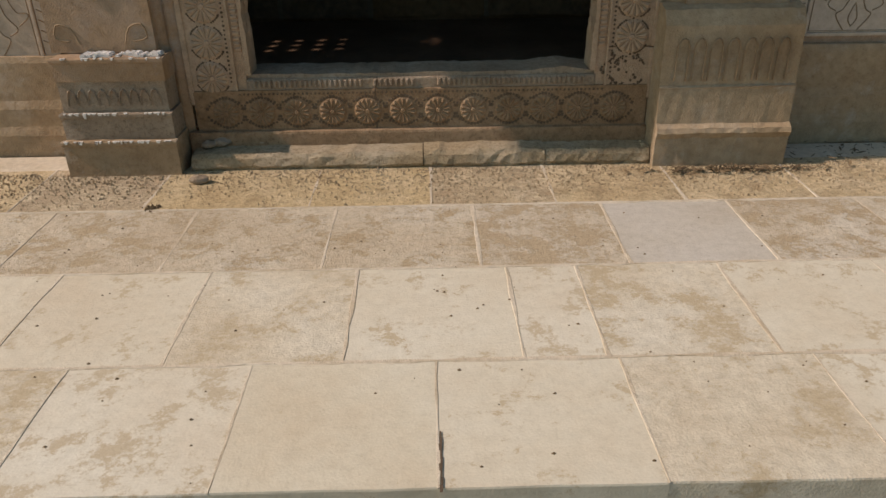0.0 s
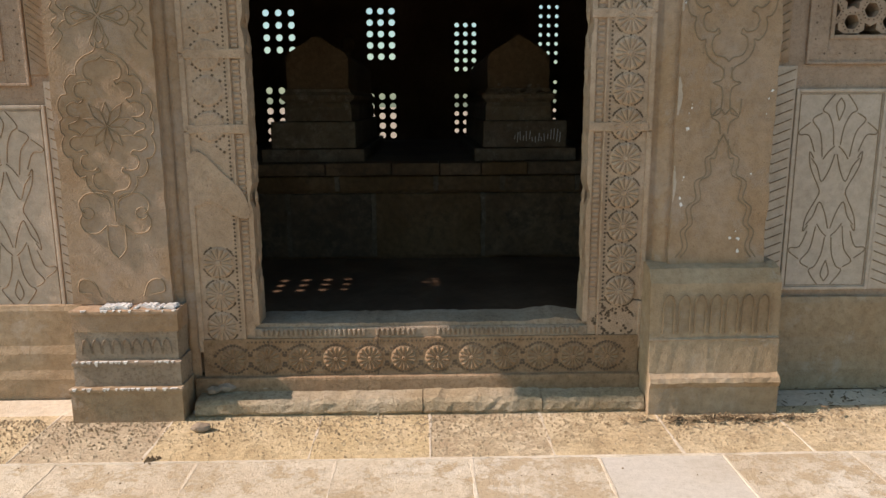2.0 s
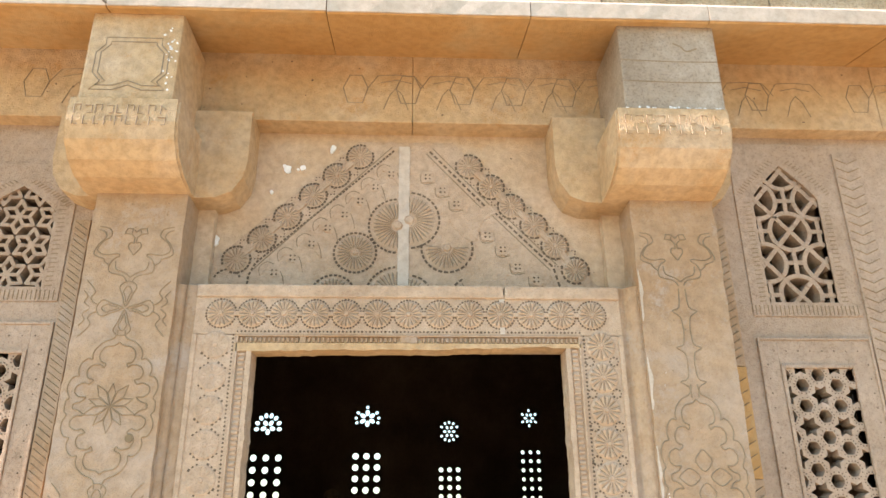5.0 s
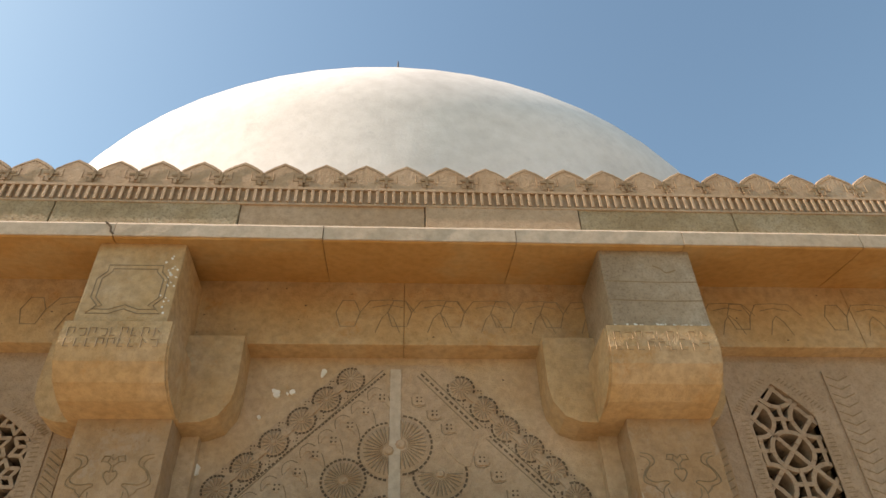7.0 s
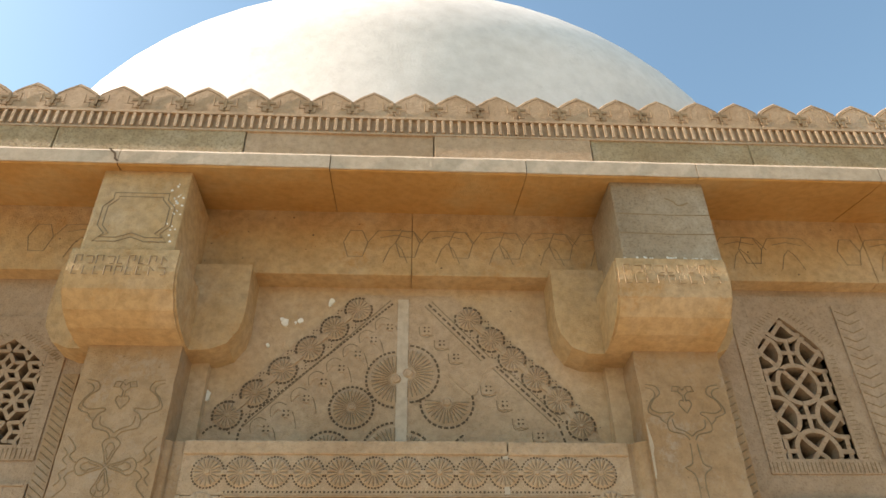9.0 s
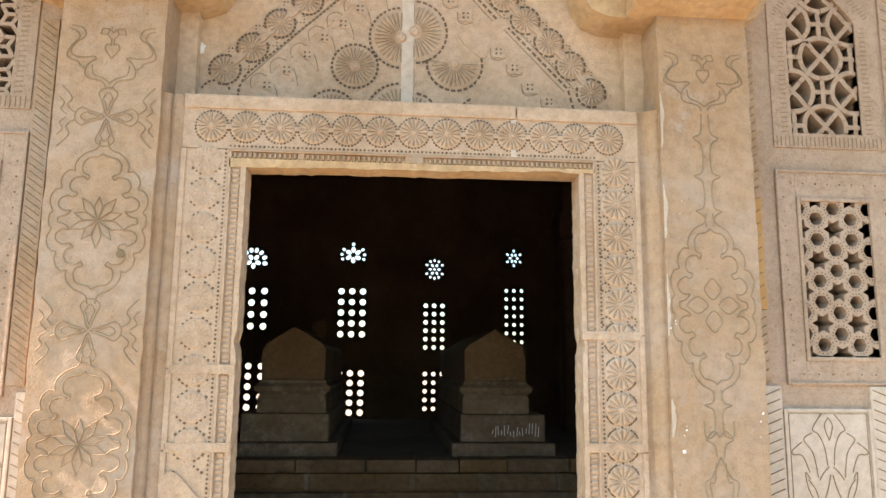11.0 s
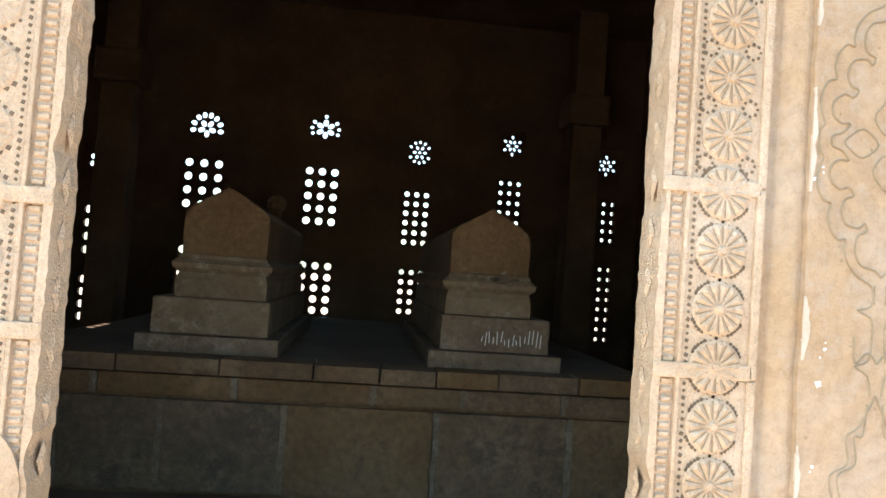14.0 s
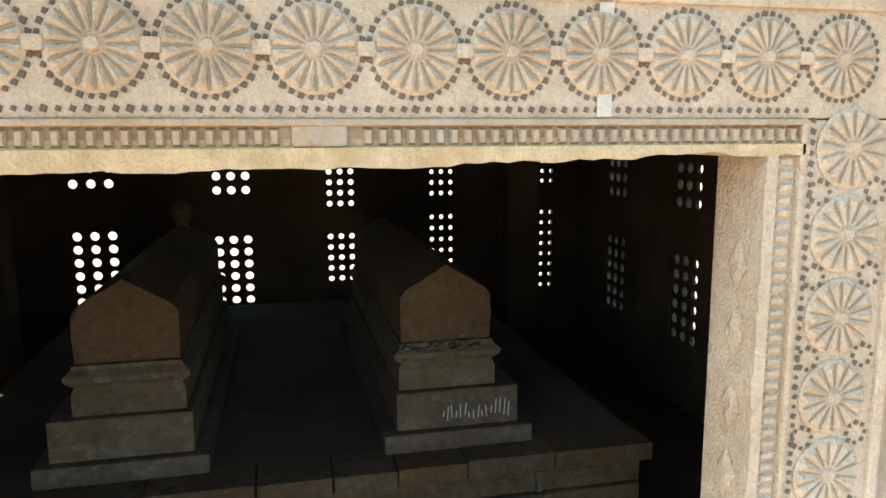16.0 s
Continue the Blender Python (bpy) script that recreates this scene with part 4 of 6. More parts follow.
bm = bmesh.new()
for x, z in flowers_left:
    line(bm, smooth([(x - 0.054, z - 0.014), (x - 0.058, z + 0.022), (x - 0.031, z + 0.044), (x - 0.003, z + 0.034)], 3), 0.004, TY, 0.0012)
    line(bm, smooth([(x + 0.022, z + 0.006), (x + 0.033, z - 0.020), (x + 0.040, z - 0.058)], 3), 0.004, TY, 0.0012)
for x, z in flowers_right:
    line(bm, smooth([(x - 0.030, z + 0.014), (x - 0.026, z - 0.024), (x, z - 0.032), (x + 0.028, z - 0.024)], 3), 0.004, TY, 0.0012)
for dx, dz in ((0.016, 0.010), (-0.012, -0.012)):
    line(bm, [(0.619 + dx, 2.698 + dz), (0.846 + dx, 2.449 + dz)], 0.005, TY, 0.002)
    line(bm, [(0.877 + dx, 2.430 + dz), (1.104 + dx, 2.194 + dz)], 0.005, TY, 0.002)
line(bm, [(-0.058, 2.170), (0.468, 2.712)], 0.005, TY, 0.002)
part("carved_lines", bm, RECESS_SHADE_SOFT, tymp)
# white flecks
bm = bmesh.new()
for x, z, r in ((-0.207, 2.291, 0.022), (0.229, 2.702, 0.014), (0.222, 2.688, 0.008), (0.051, 2.607, 0.018), (0.036, 2.618, 0.010), (0.111, 2.613, 0.013), (-0.006, 2.501, 0.009), (-0.24, 2.162, 0.011), (0.092, 2.603, 0.006)):
    pts = [(x + r * rnd.uniform(0.55, 1.05) * math.cos(a), z + r * 1.15 * rnd.uniform(0.55, 1.05) * math.sin(a)) for a in [k * 0.7 for k in range(9)]]
    prism(bm, pts, TY - 0.003, FRONT + 0.005)
part("lime_flecks", bm, WHITE, tymp, "small white lime flecks")

# -- pilasters
# half outlines (right side, upper quarter) of the interlaced lobed medallion, as shares of its half width and half height
LOBES_OUT = [(0.08, 1.20), (0.10, 1.12), (0.16, 1.06), (0.36, 1.0), (0.51, 0.90), (0.56, 0.80), (0.55, 0.73), (0.66, 0.74), (0.78, 0.66), (0.82, 0.56), (0.79, 0.47), (0.90, 0.45), (0.99, 0.36), (1.0, 0.24), (0.93, 0.13), (0.99, 0.08), (1.0, 0.0)]
LOBES_IN = [(0.0, 1.0), (0.10, 0.95), (0.30, 0.92), (0.40, 0.82), (0.37, 0.70), (0.24, 0.66), (0.28, 0.60), (0.36, 0.64), (0.55, 0.62), (0.63, 0.52), (0.58, 0.43), (0.46, 0.40), (0.54, 0.34), (0.66, 0.36), (0.81, 0.30), (0.82, 0.20), (0.70, 0.14), (0.56, 0.14), (0.66, 0.07), (0.80, 0.04), (0.82, 0.0)]


def medallion(bm, x, z, a, b, y, w, flower=True):
    """A medallion of interlaced lobes in a double line, with a flower inside."""
    for half in (LOBES_OUT, LOBES_IN):
        for sx in (-1, 1):
            for sz in (-1, 1):
                line(bm, smooth([(x + sx * a * u, z + sz * b * v) for u, v in half], 3), w, y, 0.003)
    if flower:
        for k in range(10):
            t = radians(36 * k + 18)
            r = a * (0.60 if k % 2 else 0.52)
            tip = (x + r * math.cos(t), z + r * math.sin(t))
            for s in (-1, 1):
                line(bm, [(x, z), (x + r * 0.6 * math.cos(t + s * 0.27), z + r * 0.6 * math.sin(t + s * 0.27)), tip], w * 0.8, y, 0.0025)


def cross_flower(bm, x, z, y, w):
    """Four pointed loops in a cross, the side ones ending in forked tails."""
    for k in range(4):
        t = radians(90 * k)
        c, s = math.cos(t), math.sin(t)
        ln = 0.095
        for q in (1.0, 0.5):
            far = ln * (0.62 + 0.38 * q)
            loop = smooth([(0.006 + 0.03 * (1 - q), 0), (0.05, 0.018 * q), (far - 0.018, 0.029 * q), (far, 0.012 * q), (far, -0.012 * q), (far - 0.018, -0.029 * q), (0.05, -0.018 * q)], 3, True)
            line(bm, [(x + u * c - v * s, z + u * s + v * c) for u, v in loop], w, y, 0.0025, True)
    for sx in (-1, 1):
        for sz in (-1, 1):
            line(bm, smooth([(x + sx * 0.092, z + sz * 0.012), (x + sx * 0.108, z + sz * 0.018), (x + sx * 0.122, z + sz * 0.036), (x + sx * 0.110, z + sz * 0.055), (x + sx * 0.120, z + sz * 0.075), (x + sx * 0.144, z + sz * 0.100)], 3), w, y, 0.0025)
            line(bm, smooth([(x + sx * 0.122, z + sz * 0.004), (x + sx * 0.142, z + sz * 0.022), (x + sx * 0.132, z + sz * 0.042), (x + sx * 0.148, z + sz * 0.062)], 3), w, y, 0.0025)


def horns(bm, x, z, y, w):
    """Two S-shaped horns round a small heart and palmette, closing the top of the shaft."""
    for s in (-1, 1):
        for pts in ([(0.010, 0.098), (0.026, 0.118), (0.072, 0.130), (0.078, 0.155), (0.066, 0.180), (0.048, 0.192), (0.056, 0.200), (0.100, 0.196), (0.128, 0.214), (0.112, 0.246), (0.086, 0.268), (0.096, 0.296), (0.132, 0.304)],
                    [(0.0, 0.112), (0.020, 0.128), (0.052, 0.142), (0.058, 0.172)],
                    [(0.078, 0.155), (0.098, 0.172), (0.100, 0.180), (0.138, 0.198), (0.126, 0.236), (0.104, 0.262), (0.112, 0.284), (0.134, 0.292)]):
            line(bm, smooth([(x + s * u, z + v) for u, v in pts], 3), w, y, 0.0025)
        line(bm, smooth([(x, z + 0.196), (x + s * 0.022, z + 0.226), (x + s * 0.016, z + 0.244), (x + s * 0.004, z + 0.240)], 3), w, y, 0.0025)
        line(bm, [(x + s * 0.004, z + 0.240), (x + s * 0.004, z + 0.262), (x + s * 0.018, z + 0.276), (x + s * 0.012, z + 0.296), (x, z + 0.282)], w, y, 0.0025)
        line(bm, [(x + s * 0.018, z + 0.276), (x + s * 0.040, z + 0.278), (x + s * 0.034, z + 0.298), (x + s * 0.012, z + 0.296)], w, y, 0.0025)


def stem(bm, x, z0, z1, y, w):
    h = z1 - z0
    for s in (-1, 1):
        line(bm, smooth([(x + s * 0.012, z0), (x + s * 0.018, z0 + h * 0.3), (x + s * 0.045, z0 + h * 0.45), (x + s * 0.018, z0 + h * 0.55), (x + s * 0.012, z1)], 3), w, y, 0.0025)


PF = -0.13
rnd = random.Random(5)


def capital(parent, x0, x1, bx0, bx1, lx0, lx1, wing_l, wing_r):
    """Cross-shaped bracket capital: two-tier front bracket with a rounded foot, and side arms under the frieze."""
    bm = bmesh.new()
    box(bm, bx0, bx1, -0.36, -0.03, 2.655, 3.03, 0.010)
    part("upper_bracket", bm, GREYROCK if x0 > 0 else WARM, parent)
    bm = bmesh.new()
    prof = [(0.0, 2.655), (-0.375, 2.652), (-0.378, 2.56), (-0.36, 2.50), (-0.31, 2.445), (-0.24, 2.412), (-0.15, 2.402), (0.0, 2.40)]
    profile_x(bm, prof, lx0, lx1)
    bmesh.ops.bevel(bm, geom=[e for e in bm.edges if abs(e.verts[0].co.x - e.verts[1].co.x) < 1e-6], offset=0.008, segments=2, affect="EDGES")
    part("lower_bracket", bm, WARM, parent)
    bm = bmesh.new()
    for xa, xb in ((x0 + 0.02, wing_l), (x1 - 0.02, wing_r)):
        s = 1 if xb > xa else -1
        pts = [(xa, 2.40), (xb - s * 0.11, 2.405), (xb - s * 0.05, 2.43), (xb - s * 0.012, 2.49), (xb, 2.56), (xb, 2.775), (xa, 2.775)]
        prism(bm, pts, -0.10, FRONT + 0.02)
    part("side_arm", bm, WARM, parent)


def bracket_lines(parent, lx0, lx1, bx0, bx1, framed):
    """Incised maze of short angular strokes on the lower bracket; a cusped frame, or dark bed lines, on the upper one."""
    bm = bmesh.new()
    rs = random.Random(31)
    n = 9
    cell = (lx1 - lx0 - 0.06) / n
    for row, (z, y) in enumerate(((2.622, -0.3795), (2.578, -0.3795))):
        for k in range(n):
            u = lx0 + 0.03 + k * cell
            h = 0.036
            path = rs.choice((((0, 0), (0, 1), (0.7, 1), (0.7, 0.35)), ((0, 1), (0, 0.1), (0.6, 0.1)), ((0.1, 0), (0.5, 1), (0.9, 0)), ((0, 0.9), (0.8, 0.9), (0.8, 0.1), (0.35, 0.1)), ((0.2, 0), (0.2, 1), (0.75, 0.5))))
            line(bm, [(u + p * cell * 0.85, z - h + q * h) for p, q in path], 0.0045, y, 0.002)
    y = -0.3605
    xm, hw = (bx0 + bx1) / 2, (bx1 - bx0) / 2 - 0.035
    if framed:
        for o in (0.0, 0.018):
            w = hw - o
            pts = [(xm - w, 2.695 + o), (xm - w + 0.03, 2.73), (xm - w, 2.765), (xm - w, 2.85), (xm - w + 0.03, 2.885), (xm - w + 0.03, 2.915 - o), (xm + w - 0.03, 2.915 - o), (xm + w - 0.03, 2.885), (xm + w, 2.85), (xm + w, 2.765), (xm + w - 0.03, 2.73), (xm + w, 2.695 + o), (xm + 0.05, 2.695 + o), (xm, 2.715 + o), (xm - 0.05, 2.695 + o)]
            line(bm, pts, 0.005, y, 0.002, True)
    else:
        for z in (2.775, 2.865):
            line(bm, smooth([(bx0 + 0.004, z + 0.004), (xm - 0.06, z), (xm + 0.05, z - 0.002), (bx1 - 0.004, z + 0.001)], 4), 0.005, y, 0.0015)
        line(bm, smooth([(xm + 0.02, 2.945), (xm + 0.05, 2.93), (xm + 0.07, 2.91), (xm + 0.11, 2.925)], 4), 0.008, y, 0.0015)
    part("carved_lines", bm, RECESS_SHADE_SOFT if framed else RECESS_SHADE, parent)
    bm = bmesh.new()
    for k in range(26):
        x, z = (bx1 - 0.03 + rs.gauss(0, 0.012), rs.uniform(2.68, 2.98)) if framed else (rs.uniform(bx0, bx1 - 0.02), 2.66 + abs(rs.gauss(0, 0.004)))
        r = rs.uniform(0.002, 0.006)
        x = min(x, bx1 - 0.008)
        prism(bm, [(x + r * math.cos(q) * rs.uniform(0.5, 1.4), z + r * math.sin(q) * rs.uniform(0.5, 1.4)) for q in [w * 0.9 for w in range(7)]], y - 0.0012, y + 0.004)
    part("lime_flecks", bm, WHITE, parent, "crumbs of white lime on the bracket")


pil = thing("pilaster", "ochre stone pilaster with incised lobed medallions and a stepped base", "pilaster", "pilasters flanking the door", "structure")
bm = bmesh.new()
sx0, sx1 = -0.600, -0.272
edge = [(sx0 + rnd.uniform(-0.003, 0.003), 0.375 + 2.03 * i / 40) for i in range(41)]
edge2 = [(sx1 + rnd.uniform(-0.002, 0.002), 0.375 + 2.03 * i / 40) for i in range(41)]
prism(bm, edge + edge2[::-1], PF, FRONT + 0.01)
part("shaft", bm, SAND, pil)
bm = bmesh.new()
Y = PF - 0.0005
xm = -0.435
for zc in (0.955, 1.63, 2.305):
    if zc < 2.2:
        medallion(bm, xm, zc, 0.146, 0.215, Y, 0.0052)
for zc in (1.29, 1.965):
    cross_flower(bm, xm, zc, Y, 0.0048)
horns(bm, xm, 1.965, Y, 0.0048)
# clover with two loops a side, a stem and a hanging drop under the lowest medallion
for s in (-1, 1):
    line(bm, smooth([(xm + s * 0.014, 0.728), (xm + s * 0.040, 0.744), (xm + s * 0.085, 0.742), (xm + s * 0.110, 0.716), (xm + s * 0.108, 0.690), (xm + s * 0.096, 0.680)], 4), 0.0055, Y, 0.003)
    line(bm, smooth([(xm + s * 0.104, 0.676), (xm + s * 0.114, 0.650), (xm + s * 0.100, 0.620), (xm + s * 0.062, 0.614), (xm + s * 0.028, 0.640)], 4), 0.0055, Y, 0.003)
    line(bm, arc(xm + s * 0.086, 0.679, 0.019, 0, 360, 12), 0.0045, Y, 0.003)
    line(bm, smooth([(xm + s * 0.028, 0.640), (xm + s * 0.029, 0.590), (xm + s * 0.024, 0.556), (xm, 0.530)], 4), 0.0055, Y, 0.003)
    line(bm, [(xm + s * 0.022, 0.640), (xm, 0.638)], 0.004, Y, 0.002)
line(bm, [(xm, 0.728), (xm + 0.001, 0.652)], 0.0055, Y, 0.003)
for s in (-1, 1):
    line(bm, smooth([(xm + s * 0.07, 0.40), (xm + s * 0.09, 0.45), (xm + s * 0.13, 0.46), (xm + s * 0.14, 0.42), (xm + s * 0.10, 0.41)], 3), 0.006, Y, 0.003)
part("carved_lines", bm, RECESS_SHADE, pil)
for nm, x0, x1, z0, z1, y, mat, lab in (("base_plinth", -0.592, -0.232, -0.004, 0.118, -0.225, BASE_STONE, ""), ("base_tier", -0.584, -0.238, 0.118, 0.203, -0.205, GREYROCK, "grey flaking base tier"),
                                        ("base_cavetto", -0.578, -0.246, 0.203, 0.300, -0.190, GREYROCK, "grey carved leaf moulding of the base"), ("base_cap", -0.580, -0.240, 0.300, 0.372, -0.195, SAND, "")):
    bm = bmesh.new()
    n = 14
    pts = [(x0, z0)] + [(x0 + (x1 - x0) * i / n, z1 + rnd.uniform(-0.003, 0.002)) for i in range(n + 1)] + [(x1, z0)]
    prism(bm, pts, y, FRONT)
    if nm == "base_cavetto":
        for i in range(9):
            xx = x0 + 0.02 + (x1 - x0 - 0.04) * (i + 0.5) / 9
            line(bm, arc(xx, 0.225, 0.015, 180, 0, 6, 0.05), 0.007, y, 0.006)
    else:
        box(bm, x0 - 0.004, x1 + 0.004, y - 0.006, y + 0.02, z1 - 0.014, z1 - 0.001, 0.003)
    part(nm, bm, mat, pil, lab)
bm = bmesh.new()
for i in range(64):
    x = min(-0.255, max(-0.55, rnd.choice((-0.47, -0.44, -0.40, -0.33, -0.29, -0.26)) + rnd.gauss(0, 0.022)))
    r = rnd.uniform(0.002, 0.009)
    pts = ring_pts(x, 0.372 + r * 0.4, r, 6, rnd.uniform(0, 60), 400)
    prism(bm, [(px, max(0.3715, pz)) for px, pz in pts], -0.19 + rnd.uniform(0, 0.03), -0.14)
# white slivers along the tier edges: grazing sun put into colour
for zt, y in ((0.118, -0.231), (0.203, -0.211), (0.372, -0.201)):
    for i in range(44):
        x = -0.578 + 0.334 * (i + rnd.random()) / 44
        if rnd.random() < (0.45 if zt < 0.3 else 0.2):
            hgt, wid = rnd.uniform(0.002, 0.008) * (2.0 if rnd.random() < 0.15 else 1), rnd.uniform(0.003, 0.008)
            prism(bm, [(x - wid, zt + 0.001), (x + wid, zt + 0.0015), (x + wid * 0.4, zt - hgt), (x - wid * 0.5, zt - hgt * 0.8)], y - 0.0015, y + 0.006)
part("lime_crumbs", bm, WHITE, pil, "white crumbled lime on the base ledge, white sun glints along the tiers")
bm = bmesh.new()
prism(bm, ring_pts(-0.358, 1.527, 0.013, 9), PF - 0.004, PF + 0.002)
part("wasp_nest", bm, LEAF, pil, "small dark mud nest on the shaft")
capital(pil, sx0, sx1, -0.620, -0.292, -0.642, -0.258, -0.80, -0.075)
bracket_lines(pil, -0.642, -0.258, -0.620, -0.292, True)

pil = thing("pilaster", "ochre stone pilaster with worn incised vine and blocky base", "pilaster", "pilasters flanking the door", "structure")
sx0, sx1 = 1.372, 1.690
bm = bmesh.new()
edge = [(sx0 + rnd.uniform(-0.003, 0.003), 0.49 + 1.915 * i / 40) for i in range(41)]
edge2 = [(sx1 + rnd.uniform(-0.004, 0.004), 0.49 + 1.915 * i / 40) for i in range(41)]
prism(bm, edge + edge2[::-1], PF, FRONT + 0.01)
part("shaft", bm, SAND, pil)
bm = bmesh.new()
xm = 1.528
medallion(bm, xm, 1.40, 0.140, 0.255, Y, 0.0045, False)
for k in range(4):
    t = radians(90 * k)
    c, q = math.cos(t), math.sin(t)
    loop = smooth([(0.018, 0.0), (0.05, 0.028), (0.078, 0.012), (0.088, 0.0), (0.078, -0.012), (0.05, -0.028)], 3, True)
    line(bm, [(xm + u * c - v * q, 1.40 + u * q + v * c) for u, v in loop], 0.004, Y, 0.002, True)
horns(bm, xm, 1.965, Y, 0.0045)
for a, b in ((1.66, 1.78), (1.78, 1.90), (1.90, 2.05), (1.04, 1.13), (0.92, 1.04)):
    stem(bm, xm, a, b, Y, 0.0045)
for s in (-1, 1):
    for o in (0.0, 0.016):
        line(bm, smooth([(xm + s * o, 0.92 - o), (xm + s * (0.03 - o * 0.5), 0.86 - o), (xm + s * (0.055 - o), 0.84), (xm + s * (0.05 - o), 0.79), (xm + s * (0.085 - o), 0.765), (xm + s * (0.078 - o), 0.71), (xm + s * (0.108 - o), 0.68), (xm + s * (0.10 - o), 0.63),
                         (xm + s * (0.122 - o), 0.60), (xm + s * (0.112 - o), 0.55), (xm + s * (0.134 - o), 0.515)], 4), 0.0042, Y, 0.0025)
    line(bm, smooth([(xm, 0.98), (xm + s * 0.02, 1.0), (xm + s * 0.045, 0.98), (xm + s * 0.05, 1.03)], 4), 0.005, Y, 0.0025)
part("carved_lines", bm, RECESS_SHADE_SOFT, pil)
bm = bmesh.new()
prof = [(FRONT, -0.004), (-0.225, -0.004), (-0.225, 0.095), (-0.238, 0.115), (-0.232, 0.13), (-0.212, 0.14), (-0.205, 0.245), (-0.205, 0.253), (-0.198, 0.26), (-0.188, 0.44), (-0.165, 0.485), (-0.12, 0.497), (FRONT, 0.50)]
profile_x(bm, prof, 1.300, 1.730, 18, 0.002, rnd)
part("base", bm, BASE_STONE, pil, "large worn base block with rounded shoulders")
bm = bmesh.new()
for i in range(7):
    xx = 1.36 + i * 0.052
    line(bm, [(xx - 0.018, 0.275)] + arc(xx, 0.37, 0.018, 180, 0, 6, 0.035) + [(xx + 0.018, 0.275)], 0.005, -0.2005, 0.006)
line(bm, [(1.302, 0.252), (1.728, 0.256)], 0.004, -0.2055, 0.002)
part("carved_lines", bm, RECESS_SHADE, pil, "faint row of carved arches")
bm = bmesh.new()
for i in range(22):
    x, z = rnd.choice(((1.40, 1.34), (1.60, 0.56), (1.66, 1.02), (1.42, 0.98), (1.41, 0.74), (1.62, 0.80), (1.44, 1.72)))
    x += rnd.gauss(0, 0.014)
    z += rnd.gauss(0, 0.03)
    r = rnd.choice((0.0012, 0.0018, 0.0025, 0.0045))
    prism(bm, [(x + r * math.cos(a) * rnd.uniform(0.3, 1.7), z + 1.4 * r * math.sin(a) * rnd.uniform(0.3, 1.7)) for a in [k * 0.9 for k in range(7)]], PF - 0.002, PF + 0.002)
part("lime_flecks", bm, WHITE, pil, "white lime flecks on the shaft")
bm = bmesh.new()
for za, zb, wd in ((1.93, 2.12, 0.012), (1.62, 1.80, 0.016), (1.30, 1.50, 0.010), (0.98, 1.10, 0.014), (0.70, 0.82, 0.009)):
    n = 9
    side = [(1.3755 + wd * rnd.uniform(0.3, 1.0) * math.sin(math.pi * (i + 0.5) / (n + 1)), za + (zb - za) * i / n) for i in range(n + 1)]
    prism(bm, [(1.3735, za)] + side + [(1.3735, zb)], PF - 0.0025, PF + 0.004)
part("mortar_smear", bm, PALE, pil, "pale mortar smeared down the edge of the shaft")
capital(pil, sx0, sx1, 1.318, 1.688, 1.275, 1.690, 1.105, 1.80)
bracket_lines(pil, 1.275, 1.690, 1.318, 1.688, False)

for o in [o for o in bpy.data.objects if o.name.startswith("pilaster")]:
    xa = -0.59 if o.children[0].data.vertices[0].co.x < 0 else 1.38
    bm = bmesh.new()
    for i in range(45):
        x, z, r = rnd.uniform(xa, xa + 0.30), rnd.uniform(0.52, 2.38), rnd.choice((0.0015, 0.002, 0.003))
        prism(bm, [(x + r * math.cos(a) * rnd.uniform(0.5, 1.5), z + r * math.sin(a) * rnd.uniform(0.5, 1.6)) for a in [q * 1.05 for q in range(6)]], PF - 0.0012, PF + 0.003)
    part("pits", bm, RECESS_SHADE, o)

# moulded strips between the pilasters and the door frame
for prof in ([(-0.207, -0.088), (-0.228, -0.092), (-0.240, -0.094), (-0.244, -0.085), (-0.248, -0.085), (-0.252, -0.097), (-0.266, -0.104), (-0.282, -0.104)],
             [(1.303, -0.088), (1.318, -0.086), (1.326, -0.083), (1.331, -0.093), (1.342, -0.108), (1.356, -0.116), (1.366, -0.117), (1.382, -0.114)]):
    bm = bmesh.new()
    rings = [[bm.verts.new((x + 0.0015 * math.sin(k * 1.7 + i), y, -0.002 + 2.066 * k / 24)) for i, (x, y) in enumerate(prof)] for k in range(25)]
    for a, b in zip(rings, rings[1:]):
        for i in range(len(prof) - 1):
            f = bm.faces.new((a[i], a[i + 1], b[i + 1], b[i]))
            f.smooth = True
    st = thing("trim", "smooth ochre stone moulding beside the door frame", "trim", kind="structure")
    part("moulding", bm, SAND, st)
    bm = bmesh.new()
    box(bm, min(p[0] for p in prof), max(p[0] for p in prof), -0.055, FRONT + 0.01, -0.002, 2.066)
    box(bm, min(p[0] for p in prof), max(p[0] for p in prof), 0.015, FRONT + 0.012, 2.068, 2.42)
    part("backing", bm, PLAIN, st)

# -- small dark pits and chips in the old stone
pit_rs = random.Random(77)


def pits(parent, n, x0, x1, z0, z1, y, label=""):
    bm = bmesh.new()
    for i in range(n):
        x, z, r = pit_rs.uniform(x0, x1), pit_rs.uniform(z0, z1), pit_rs.choice((0.0015, 0.002, 0.0025, 0.004))
        prism(bm, [(x + r * math.cos(a) * pit_rs.uniform(0.5, 1.5), z + r * math.sin(a) * pit_rs.uniform(0.5, 1.5)) for a in [q * 1.05 for q in range(6)]], y - 0.0012, y + 0.003)
    part("pits", bm, HOLE_SHADE, parent, label)


